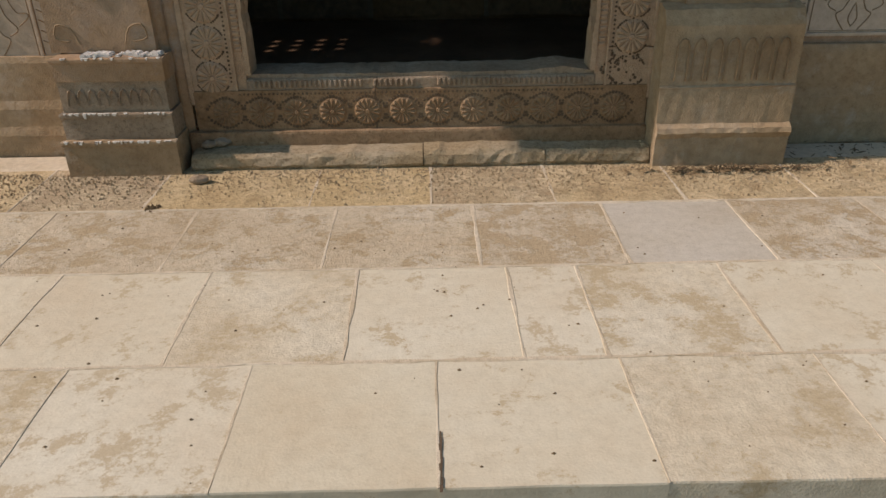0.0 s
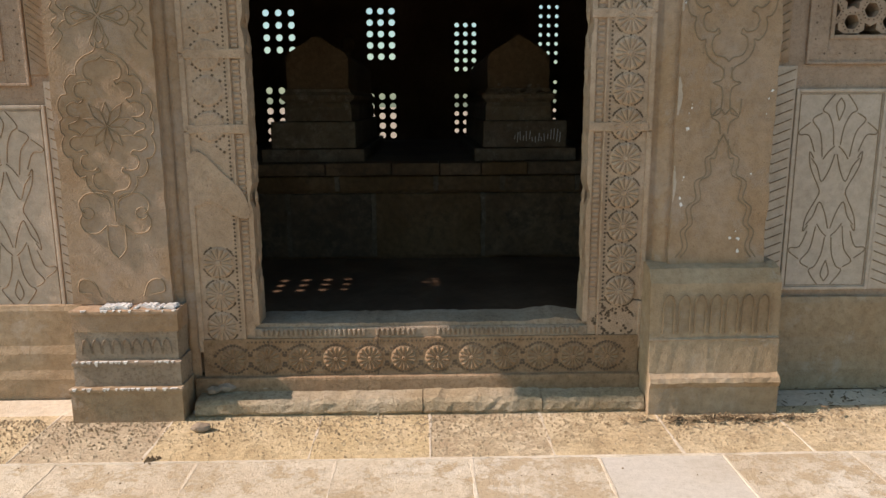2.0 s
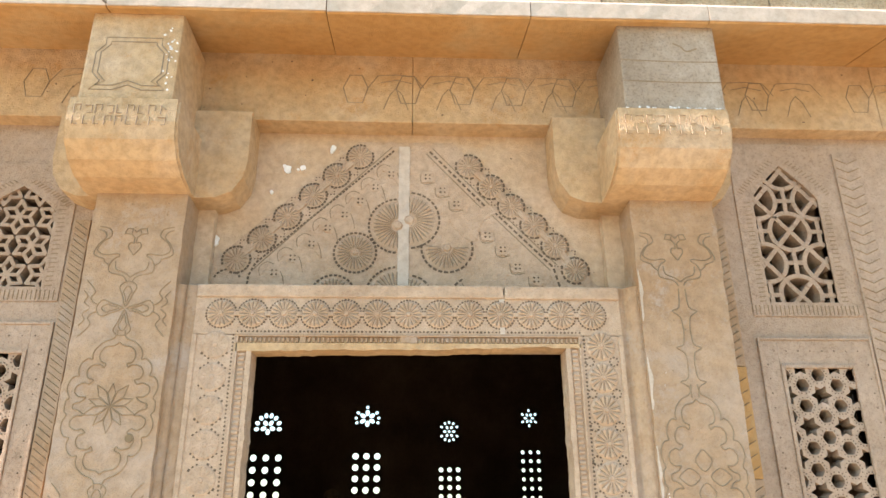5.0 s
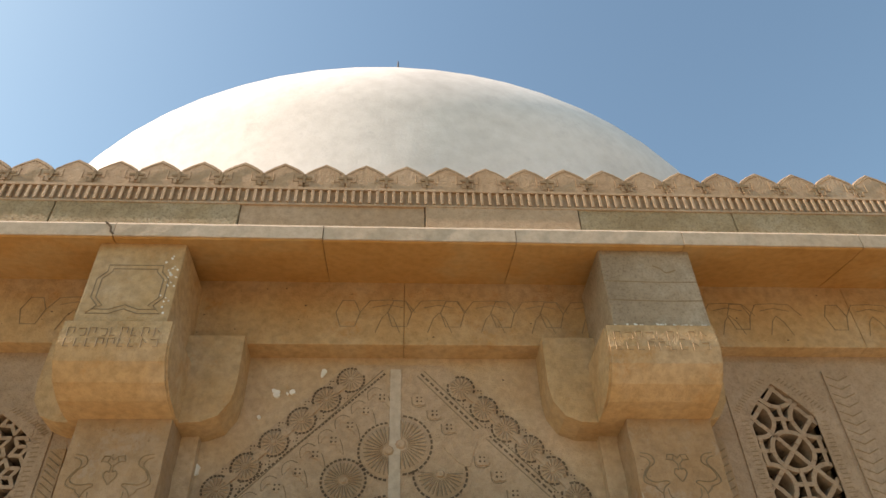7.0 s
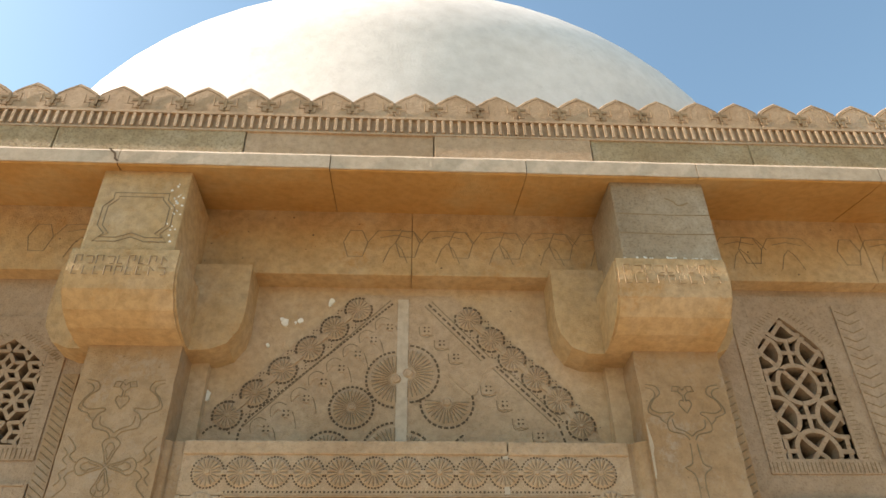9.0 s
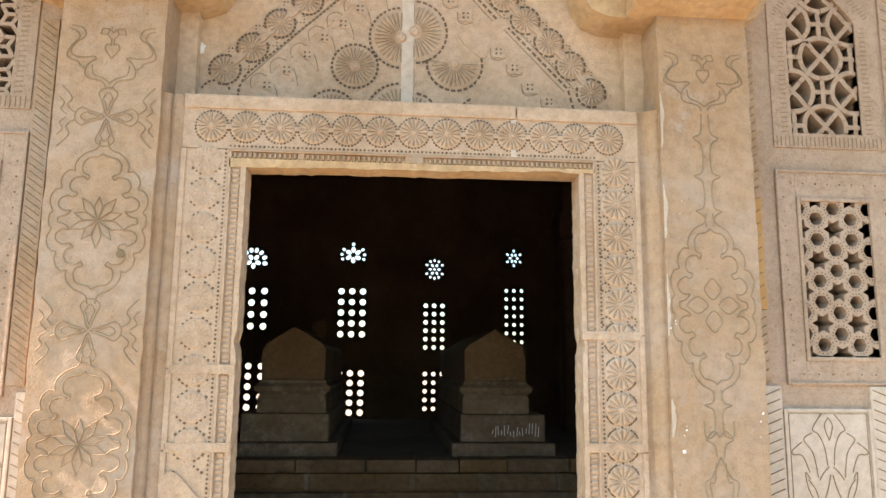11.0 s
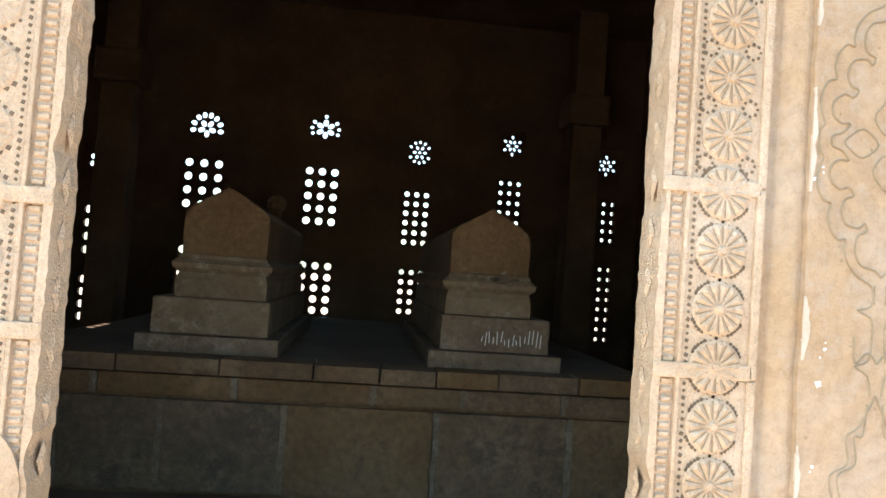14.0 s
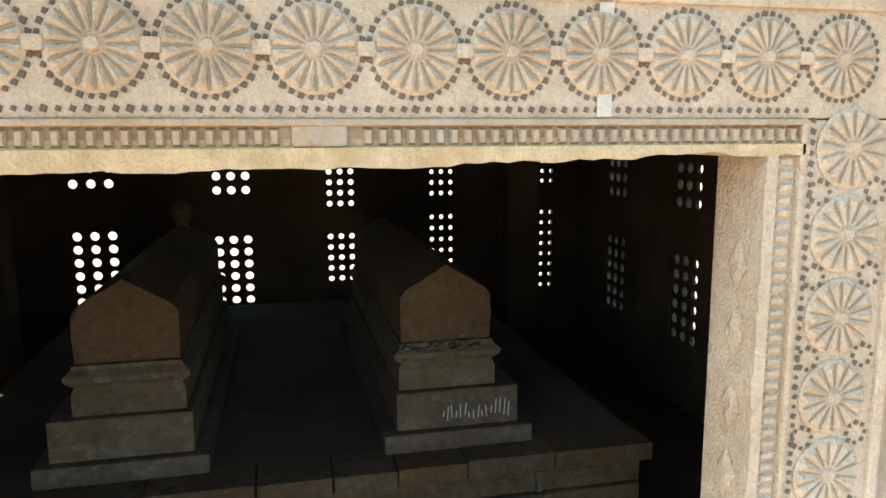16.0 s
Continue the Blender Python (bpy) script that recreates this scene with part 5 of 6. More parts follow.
# -- frieze, eave, parapet
frieze = thing("frieze", "ochre stone frieze beam with worn incised polygons", "frieze", kind="structure")
cuts = (X0, -1.6, -0.45, 0.55, 1.5, 2.5, X1)
for a, b in zip(cuts, cuts[1:]):
    bm = bmesh.new()
    box(bm, a + 0.0008, b - 0.0008, -0.045, FRONT + 0.02, 2.772, 3.10, 0.004)
    part("beam_stone", bm, WARM, frieze)
bm = bmesh.new()
for k in range(-7, 13):
    if rnd.random() < 0.35:
        continue
    x = 0.53 + k * 0.21 + rnd.uniform(-0.02, 0.02)
    hexp = [(x - 0.05, 2.93), (x - 0.025, 2.99), (x + 0.025, 2.99), (x + 0.05, 2.93), (x + 0.03, 2.86), (x - 0.03, 2.86)]
    line(bm, hexp, 0.005, -0.0455, 0.002, True)
    line(bm, [(x + 0.05, 2.93), (x + 0.09, 2.99), (x + 0.165, 2.995), (x + 0.24, 2.99), (x + 0.28, 2.93)], 0.004, -0.0455, 0.002)
    line(bm, [(x + 0.115, 2.83), (x + 0.14, 2.90), (x + 0.165, 2.93), (x + 0.19, 2.90), (x + 0.215, 2.83)], 0.004, -0.0455, 0.002)
    line(bm, [(x + 0.10, 2.955), (x + 0.165, 2.97), (x + 0.23, 2.955)], 0.004, -0.0455, 0.002)
part("carved_lines", bm, RECESS_SHADE_SOFT, frieze)

pits(frieze, 60, -1.3, 2.4, 2.79, 3.06, -0.045, "small dark pits and insect holes")
pits(wall_front, 30, -0.2, 1.3, 2.15, 2.72, FRONT)
eave = thing("eave", "projecting stone eave slabs, bounced orange light in their colour", "eave", kind="structure")
rnd = random.Random(8)
cuts = [X0 - 0.28, -1.55, -0.56, 0.23, 0.985, 1.66, 2.4, X1 + 0.3]
for a, b in zip(cuts, cuts[1:]):
    j = rnd.uniform(-0.004, 0.004)
    # slab colour stands in for light bounced onto the underside
    bm = bmesh.new()
    profile_x(bm, [(0.10, 3.100), (-0.05, 3.085), (-0.30, 3.030), (-0.395 + j, 3.016), (-0.402 + j, 3.020), (-0.402 + j, 3.080 + j), (-0.396 + j, 3.086 + j), (0.10, 3.088)], a + 0.0015, b - 0.0015, 8, 0.0015, rnd)
    part("eave_slab", bm, ORANGE, eave)
    # lip paler than the slab: whitish stone, plus sunlight put into its tone
    bm = bmesh.new()
    profile_x(bm, [(-0.38, 3.022), (-0.408 + j, 3.020), (-0.410 + j, 3.078 + j), (-0.402 + j, 3.092 + j), (-0.30, 3.094)], a + 0.0015, b - 0.0015, 10, 0.0010, rnd)
    part("eave_lip", bm, PALE, eave, "pale worn lip of the eave, sunlight put into its tone")
bm = bmesh.new()
line(bm, [(-0.60, 3.085), (-0.575, 3.06), (-0.57, 3.035), (-0.555, 3.022)], 0.008, -0.414, 0.001)
part("crack", bm, HOLE_SHADE, eave)

parapet = thing("parapet", "stone parapet with dentils and small pointed merlons", "parapet", kind="structure")
PY = -0.36
cuts = [X0 - 0.2, -1.5, -0.85, -0.12, 0.63, 1.27, 1.93, 2.7, X1 + 0.2]
for a, b in zip(cuts, cuts[1:]):
    bm = bmesh.new()
    j = rnd.uniform(-0.004, 0.004)
    box(bm, a + 0.002, b - 0.002, PY + j, PY + 0.12, 3.084, 3.245, 0.004)
    part("parapet_slab", bm, RUBBLE if a < -0.3 or a > 1.2 else CARVED, parapet)
bm = bmesh.new()
box(bm, X0 - 0.2, X1 + 0.2, PY + 0.006, PY + 0.12, 3.245, 3.325)
part("dentil_band", bm, CARVED, parapet)
bm = bmesh.new()
x = X0 - 0.19
while x < X1 + 0.17:
    box(bm, x, x + 0.013, PY - 0.010, PY + 0.006, 3.252, 3.320, 0.002)
    x += 0.0335
part("dentils", bm, CARVED, parapet, "row of small upright dentils")
bm = bmesh.new()
box(bm, X0 - 0.2, X1 + 0.2, PY - 0.008, PY + 0.12, 3.325, 3.338)
box(bm, X0 - 0.2, X1 + 0.2, PY - 0.006, PY + 0.006, 3.238, 3.249)
part("string_course", bm, CARVED, parapet)
bm = bmesh.new()
prism(bm, [(-0.085, 0), (0.085, 0), (0.0853, 0.088), (0.078, 0.098), (0.045, 0.124), (0.0, 0.150), (-0.045, 0.124), (-0.078, 0.098), (-0.0853, 0.088)], PY, PY + 0.10)
bmesh.ops.recalc_face_normals(bm, faces=bm.faces)
bmesh.ops.bevel(bm, geom=[e for e in bm.edges if abs(e.verts[0].co.y - e.verts[1].co.y) < 1e-6 and e.verts[0].co.y < PY + 0.01], offset=0.004, segments=1, affect="EDGES")
merlon_mesh = bpy.data.meshes.new("merlon")
bm.to_mesh(merlon_mesh)
bm.free()
merlon_mesh.materials.append(CARVED)
k = -19
while 0.726 + k * 0.1728 < X1 + 0.15:
    xk = 0.726 + k * 0.1728
    if xk > X0 - 0.15:
        share("merlon", merlon_mesh, parapet, pose(xk, rnd.uniform(-0.004, 0.004), 3.338, 0, rnd.uniform(-1.2, 1.2), 0))
    k += 1
bm = bmesh.new()
k = -19
while 0.64 + k * 0.1728 < X1 + 0.1:
    xk = 0.64 + k * 0.1728
    if xk > X0 - 0.1:
        c, s, z = 0.022, 0.046, 3.396
        line(bm, [(xk - s, z + c), (xk - s, z - c), (xk - c, z - c), (xk - c, z - s), (xk + c, z - s), (xk + c, z - c), (xk + s, z - c), (xk + s, z + c)], 0.005, PY - 0.005, 0.002)
        for sx in (-1, 1):
            line(bm, [(xk + sx * 0.013, 3.418), (xk + sx * 0.045, 3.443), (xk + sx * 0.085, 3.466)], 0.004, PY - 0.005, 0.002)
            box(bm, min(xk + sx * 0.004, xk + sx * 0.030), max(xk + sx * 0.004, xk + sx * 0.030), PY - 0.006, PY - 0.003, z - 0.006, z + 0.006)
        box(bm, xk - 0.006, xk + 0.006, PY - 0.0065, PY - 0.0032, z - 0.032, z + 0.020)
    k += 1
part("cross_carving", bm, RECESS_SHADE, parapet)

# -- panels and lattice windows beside the pilasters
PANEL_Y = 0.02


BARS = itertools.count()


def bar(bm, p, q, w, y0, y1):
    """One lattice bar; each stands a hair off its neighbours."""
    p, q = Vector(p), Vector(q)
    off = (next(BARS) * 7 % 31) * 0.00013
    y0, y1 = y0 + off, y1 + off
    d = (q - p)
    if d.length < 1e-6:
        return
    d.normalize()
    s = Vector((-d.y, d.x)) * w / 2
    e = d * w * 0.25
    pts = [p - e + s, q + e + s, q + e - s, p - e - s]
    prism(bm, [tuple(v) for v in pts], y0, y1)


def border(bm, x0, x1, z0, z1, w, y0, y1, bevel=0.003):
    box(bm, x0 - w, x0, y0, y1, z0 - w, z1 + w, bevel)
    box(bm, x1, x1 + w, y0, y1, z0 - w, z1 + w, bevel)
    box(bm, x0, x1, y0, y1, z1, z1 + w, bevel)
    box(bm, x0, x1, y0, y1, z0 - w, z0, bevel)


def chevrons(bm, x0, x1, z0, z1, y, step, w, up=1, double=True):
    z = z0 + 0.02
    xm = (x0 + x1) / 2
    while z < z1 - 0.03:
        line(bm, [(x0 + 0.008, z + up * 0.022), (xm, z), (x1 - 0.008, z + up * 0.022)] if double else [(x0 + 0.006, z + 0.035), (x1 - 0.006, z)], w, y, 0.003)
        z += step


def pierced_cell(bm, cx, cz, outer, hole, y0, y1):
    """One six-sided lattice cell: a plate between its outer edge and a hole, both given as (radius at corners, radius between)."""
    rings = []
    for ra, rb in (outer, hole):
        pts = [(cx + (ra if k % 2 == 0 else rb) * math.cos(radians(30 * k)), cz + (ra if k % 2 == 0 else rb) * math.sin(radians(30 * k))) for k in range(12)]
        for y in (y0, y1):
            rings.append([bm.verts.new((x, y, z)) for x, z in pts])
    fo, bo, fh, bh = rings
    for i in range(12):
        j = (i + 1) % 12
        bm.faces.new((fo[i], fo[j], fh[j], fh[i]))
        bm.faces.new((bo[i], bh[i], bh[j], bo[j]))
        bm.faces.new((fh[i], fh[j], bh[j], bh[i]))


def star_lattice(bm, drilled, x0, x1, z0, z1):
    """Honeycomb of round-cornered hexagon holes and six-pointed star holes, with drilled dots along the webs."""
    a = 0.130
    d = a / math.sqrt(3)
    R = d / math.sqrt(3)
    y0, y1 = PANEL_Y + 0.008, PANEL_Y + 0.070
    done = set()
    for j in range(-2, 9):
        for i in range(-3, 5):
            sx = (x0 + x1) / 2 - 0.006 + (i + (0.5 if j % 2 else 0)) * a
            sz = z1 - 0.100 - j * a * math.sqrt(3) / 2
            cells = [(sx, sz, True)] + [(sx + d * math.cos(radians(30 + 60 * k)), sz + d * math.sin(radians(30 + 60 * k)), False) for k in range(6)]
            for cx, cz, star in cells:
                key = (round(cx, 3), round(cz, 3))
                if key in done or not (x0 - 0.03 < cx < x1 + 0.03 and z0 - 0.03 < cz < z1 + 0.03):
                    continue
                done.add(key)
                pierced_cell(bm, cx, cz, (R, R * math.cos(radians(30))), (R * 0.94, R * 0.55) if star else (0.0256, 0.0234), y0, y1)
                if not star:
                    ring = [(cx + 0.0345 * math.cos(radians(60 * k)), cz + 0.0345 * math.sin(radians(60 * k))) for k in range(6)]
                    for p, q in zip(ring, ring[1:] + ring[:1]):
                        for c in spaced(p, q, 0.0115):
                            if x0 + 0.004 < c[0] < x1 - 0.004 and z0 + 0.004 < c[1] < z1 - 0.004:
                                dots(drilled, [c], y0 - 0.0002, 0.0042)


def in_arch(x, z, r):
    x0, x1, z0, z1 = r
    xm, hw = (x0 + x1) / 2, (x1 - x0) / 2
    if not (x0 <= x <= x1 and z0 <= z <= z1):
        return False
    zs = z0 + (z1 - z0) * 0.74
    return z < zs or abs(x - xm) <= hw * (1 - ((z - zs) / (z1 - zs)) ** 1.2) + 0.004


def arch_line(r, n=14):
    x0, x1, z0, z1 = r
    xm, hw = (x0 + x1) / 2, (x1 - x0) / 2
    zs = z0 + (z1 - z0) * 0.74
    right = [(xm + hw * (1 - u ** 1.2), zs + (z1 - zs) * u) for u in [k / n for k in range(n + 1)]]
    return right


def lattice_window(name, lat, niche, px0, px1, style, mirror):
    win = thing(name, "pale carved stone window with a pierced star lattice and niche", "window", "lattice windows of the tomb front", "structure")
    x0, x1, z0, z1 = lat
    bm = bmesh.new()
    border(bm, x0, x1, z0, z1, 0.014, PANEL_Y - 0.002, PANEL_Y + 0.06)
    # flat surround slab in four pieces
    fx0, fx1, fz0, fz1 = px0, px1, z0 - 0.09, z1 + 0.11
    box(bm, fx0, x0 - 0.014, PANEL_Y + 0.004, FRONT + 0.01, fz0, fz1, 0.003)
    box(bm, x1 + 0.014, fx1, PANEL_Y + 0.004, FRONT + 0.01, fz0, fz1, 0.003)
    box(bm, x0 - 0.014, x1 + 0.014, PANEL_Y + 0.004, FRONT + 0.01, z1 + 0.014, fz1)
    box(bm, x0 - 0.014, x1 + 0.014, PANEL_Y + 0.004, FRONT + 0.01, fz0, z0 - 0.014)
    border(bm, fx0 + 0.004, fx1 - 0.004, fz0 + 0.004, fz1 - 0.004, 0.010, PANEL_Y - 0.002, PANEL_Y + 0.03)
    part("window_frame", bm, BAY, win)
    bm = bmesh.new()
    drilled = bmesh.new()
    star_lattice(bm, drilled, *lat)
    part("star_lattice", bm, BAY, win, "pierced stone lattice of hexagons and stars")
    part("drilled_dots", drilled, HOLE_SHADE, win)
    bm = bmesh.new()
    dots(bm, spaced((fx0 + 0.03, fz1 - 0.045), (fx1 - 0.03, fz1 - 0.045), 0.042) + spaced((fx0 + 0.03, fz0 + 0.03), (fx1 - 0.03, fz0 + 0.03), 0.05)
         + spaced((fx0 + 0.022, fz0 + 0.05), (fx0 + 0.022, fz1 - 0.07), 0.052) + spaced((fx1 - 0.022, fz0 + 0.05), (fx1 - 0.022, fz1 - 0.07), 0.052), PANEL_Y + 0.0035, 0.0038)
    part("drilled_dots", bm, HOLE_SHADE, win)
    # niche above
    nx0, nx1, nz0, nz1 = niche
    bm = bmesh.new()
    right = arch_line(niche)
    xm = (nx0 + nx1) / 2
    left = [(2 * xm - x, z) for x, z in right]
    prism(bm, [(nx1, nz1 + 0.001)] + [(xm, nz1 + 0.001)] + right[::-1], PANEL_Y + 0.004, FRONT + 0.06)
    prism(bm, [(xm, nz1 + 0.001), (nx0, nz1 + 0.001)] + left, PANEL_Y + 0.004, FRONT + 0.06)
    part("spandrel", bm, BAY, win)
    bm = bmesh.new()
    box(bm, px0, nx0, PANEL_Y + 0.004, FRONT + 0.01, nz0 - 0.055, nz1 + 0.10, 0.003)
    box(bm, nx1, px1, PANEL_Y + 0.004, FRONT + 0.01, nz0 - 0.055, nz1 + 0.10, 0.003)
    box(bm, nx0, nx1, PANEL_Y + 0.004, FRONT + 0.01, nz1 + 0.001, nz1 + 0.10)
    box(bm, nx0, nx1, PANEL_Y + 0.004, FRONT + 0.01, nz0 - 0.055, nz0)
    part("niche_frame", bm, BAY, win)
    bm = bmesh.new()
    for k in range(int((px1 - px0) / 0.016)):
        x = px0 + 0.012 + k * 0.016
        line(bm, [(x, nz0 - 0.05), (x, nz0 - 0.012)], 0.004, PANEL_Y + 0.0035, 0.002)
    for s in (0, 1):
        pts = [(xm + (1 if s else -1) * (abs(x - xm) * 1.18 + 0.012), z + 0.02) for x, z in right]
        for k in range(0, len(pts) - 1):
            x, z = pts[k]
            line(bm, [(x, z), (x + (0.02 if s else -0.02), z + 0.012)], 0.004, PANEL_Y + 0.0035, 0.002)
    for xa in (nx0 - 0.040, nx1 + 0.014):
        for k in range(24):
            z = nz0 + 0.004 + k * 0.018
            line(bm, [(xa, z), (xa + 0.026, z + 0.002)], 0.004, PANEL_Y + 0.0035, 0.0015)
    part("carved_lines", bm, RECESS_SHADE, win)
    bm = bmesh.new()
    segs = []
    w = nx1 - nx0
    if style == "circles":
        for j in range(-3, 4):
            for i in (-1, 0, 1):
                cx, cz = xm + i * 0.118, nz0 + 0.30 + j * 0.134
                if (i + j) % 2 == 0:
                    p = ring_pts(cx, cz, 0.080, 28)
                    segs += list(zip(p, p[1:] + p[:1]))
                    segs += [((cx, cz), (cx + sx * 0.059, cz + sz * 0.067)) for sx in (-1, 1) for sz in (-1, 1)]
                else:
                    segs += [((cx, cz), (cx + u, cz + v)) for u, v in ((0.040, 0), (-0.040, 0), (0, 0.054), (0, -0.054))]
    else:
        a = 0.135
        for j in range(-1, 7):
            for i in range(-3, 4):
                cx, cz = xm + (i + 0.5 * (j % 2)) * a, nz0 + 0.05 + j * a * 0.866
                for k in range(6):
                    t = radians(60 * k)
                    u = radians(60 * k + 30)
                    tip = (cx + a * 0.5 * math.cos(u), cz + a * 0.5 * math.sin(u))
                    segs.append(((cx, cz), (cx + a * 0.30 * math.cos(t), cz + a * 0.30 * math.sin(t))))
                    segs.append(((cx + a * 0.30 * math.cos(t), cz + a * 0.30 * math.sin(t)), tip))
                    segs.append(((cx + a * 0.30 * math.cos(radians(60 * k + 60)), cz + a * 0.30 * math.sin(radians(60 * k + 60))), tip))
    for p, q in segs:
        n = max(1, int((Vector(q) - Vector(p)).length / 0.012))
        for k in range(n):
            s0, s1 = Vector(p).lerp(Vector(q), k / n), Vector(p).lerp(Vector(q), (k + 1) / n)
            mm = (s0 + s1) / 2
            if in_arch(mm.x, mm.y, niche):
                bar(bm, s0, s1, w * 0.064 if style == "circles" else 0.0135, PANEL_Y + 0.012, PANEL_Y + 0.085)
    part("niche_lattice", bm, BAY, win, "pierced stone lattice in a pointed niche")
    return win


def lily_panel(name, x0, x1, z0, z1):
    pn = thing(name, "pale limestone panel incised with lilies", "carved panel", "lily panels of the tomb front", "structure")
    bm = bmesh.new()
    box(bm, x0, x1, PANEL_Y + 0.004, FRONT + 0.01, z0, z1, 0.003)
    border(bm, x0, x1, z0, z1, 0.012, PANEL_Y - 0.002, FRONT)
    part("slab", bm, PALE, pn)
    bm = bmesh.new()
    y = PANEL_Y + 0.0035
    xm, h, w = (x0 + x1) / 2, z1 - z0, (x1 - x0)
    zm = z0 + h * 0.50
    for s in (-1, 1):
        for up in (1, -1):
            def Q(u, v):
                return (xm + s * u * w, zm + up * v * h)
            for pts in (((0.08, 0.49), (0.20, 0.417), (0.13, 0.39), (0.065, 0.325), (0.04, 0.238)), ((0.21, 0.397), (0.315, 0.364), (0.21, 0.298), (0.163, 0.179)),
                        ((0.34, 0.351), (0.46, 0.311), (0.447, 0.291), (0.34, 0.285), (0.263, 0.205)), ((0.025, 0.232), (0.09, 0.205), (0.152, 0.166)),
                        ((0.263, 0.172), (0.315, 0.205), (0.29, 0.126), (0.17, 0.02), (0.163, 0.0)), ((0.013, 0.192), (0.065, 0.113), (0.145, 0.053), (0.21, 0.126), (0.29, 0.172)),
                        ((0.0, 0.472), (0.05, 0.43), (0.0, 0.36))):
                line(bm, smooth([Q(u, v) for u, v in pts], 4), 0.0042, y, 0.0025)
    line(bm, [(x0 + 0.006, z0 + 0.006), (x1 - 0.006, z0 + 0.006), (x1 - 0.006, z1 - 0.006), (x0 + 0.006, z1 - 0.006)], 0.004, y, 0.002, True)
    part("carved_lines", bm, RECESS_SHADE_SOFT, pn)
    return pn


def chevron_strip(x0, x1, z0, z1, material, step, w, double=True):
    st = thing("chevron_strip", "stone border strip incised with chevrons", "carved strip", "chevron strips of the tomb front", "structure")
    bm = bmesh.new()
    box(bm, x0, x1, PANEL_Y + 0.002, FRONT + 0.01, z0, z1, 0.003)
    part("strip", bm, material, st)
    bm = bmesh.new()
    chevrons(bm, x0, x1, z0, z1, PANEL_Y + 0.0015, step, w, 1, double)
    part("carved_lines", bm, RECESS_SHADE, st)


lattice_window("window_15", LAT_R, NICHE_R, 1.858, 2.285, "circles", False)
lattice_window("window_16", LAT_L, NICHE_L, -1.175, -0.745, "stars", True)
lily_panel("carved_panel", 1.842, 2.134, 0.372, 1.052)
lily_panel("carved_panel", -1.005, -0.712, 0.330, 1.010)
chevron_strip(1.702, 1.828, 0.36, 1.14, PALE, 0.033, 0.004)
chevron_strip(2.148, 2.275, 0.36, 1.14, PALE, 0.033, 0.004)
chevron_strip(-0.698, -0.612, 0.33, 1.10, PALE, 0.033, 0.004, False)
chevron_strip(-1.10, -1.02, 0.33, 1.10, PALE, 0.033, 0.004, False)
chevron_strip(1.700, 1.795, 1.155, 1.40, SAND, 0.030, 0.005)
chevron_strip(1.700, 1.795, 1.402, 1.80, ORANGE, 0.045, 0.003)
chevron_strip(1.700, 1.795, 1.802, 2.39, SAND, 0.030, 0.005)
chevron_strip(2.30, 2.41, 1.15, 2.70, BAY, 0.040, 0.005)
chevron_strip(-0.735, -0.675, 1.12, 2.36, SAND, 0.024, 0.004, False)
chevron_strip(-0.665, -0.612, 1.12, 2.36, ORANGE, 0.024, 0.004, False)
# plain wall foot under the panels
for x0, x1 in ((1.735, X1), (X0, -0.615)):
    bm = bmesh.new()
    profile_x(bm, [(FRONT + 0.02, -0.004), (-0.012, -0.004), (-0.012, 0.07), (-0.004, 0.10), (-0.004, 0.16), (0.004, 0.19), (0.006, 0.315), (0.012, 0.335), (FRONT + 0.02, 0.345)], x0, x1, 12, 0.0015, random.Random(3))
    tagged(finish("baseboard", bm, BASE_STONE), "plain brown sandstone wall foot moulding", "wall foot", kind="structure")

# -- step below the door
rnd = random.Random(21)
step = thing("doorstep", "low rough sandstone step below the door sill", "step", kind="structure")
for x0, x1, zt in ((-0.205, 0.55, 0.052), (0.553, 0.95, 0.055), (0.953, 1.296, 0.050)):
    bm = bmesh.new()
    profile_x(bm, [(0.02, -0.004), (-0.190, -0.004), (-0.200, 0.014), (-0.195, zt - 0.012), (-0.182, zt), (0.02, zt + 0.012)], x0, x1, 16, 0.004, rnd)
    part("step_stone", bm, RUBBLE, step)

# -- terrace slabs
rows = [(-0.165, -0.505, (-0.66, -0.27, 0.216, 0.575, 0.943, 1.327, 1.72), SLAB_DIRTY),
        (-0.505, -0.880, (-0.51, -0.10, 0.30, 0.695, 1.068, 1.44, 1.82), SLAB_WORN),
        (-0.880, -1.263, (-0.33, 0.032, 0.392, 0.757, 0.927, 1.277, 1.66), SLAB),
        (-1.263, EDGE_Y, (-0.50, -0.149, 0.215, 0.579, 0.946, 1.335, 1.74), SLAB)]
mortar = bmesh.new()


def joint(x0, y0, x1, y1, wide=1.0):
    """A thin, slightly proud mortar line between two slabs."""
    d = Vector((x1 - x0, y1 - y0))
    n = max(2, int(d.length / 0.055))
    s = Vector((-d.y, d.x)).normalized()
    prev = None
    for i in range(n + 1):
        c = Vector((x0, y0)) + d * i / n + s * rnd.uniform(-0.0013, 0.0013)
        w = rnd.choice((0.0014, 0.0028, 0.0034, 0.0042, 0.0054)) * wide
        row = [mortar.verts.new((c.x + s.x * w * k, c.y + s.y * w * k, z)) for k, z in ((1.5, -0.001), (0.9, 0.0022 if wide > 1 else 0.0012), (-0.9, 0.0022 if wide > 1 else 0.0012), (-1.5, -0.001))]
        if prev:
            for q in range(3):
                mortar.faces.new((prev[q], prev[q + 1], row[q + 1], row[q]))
        prev = row


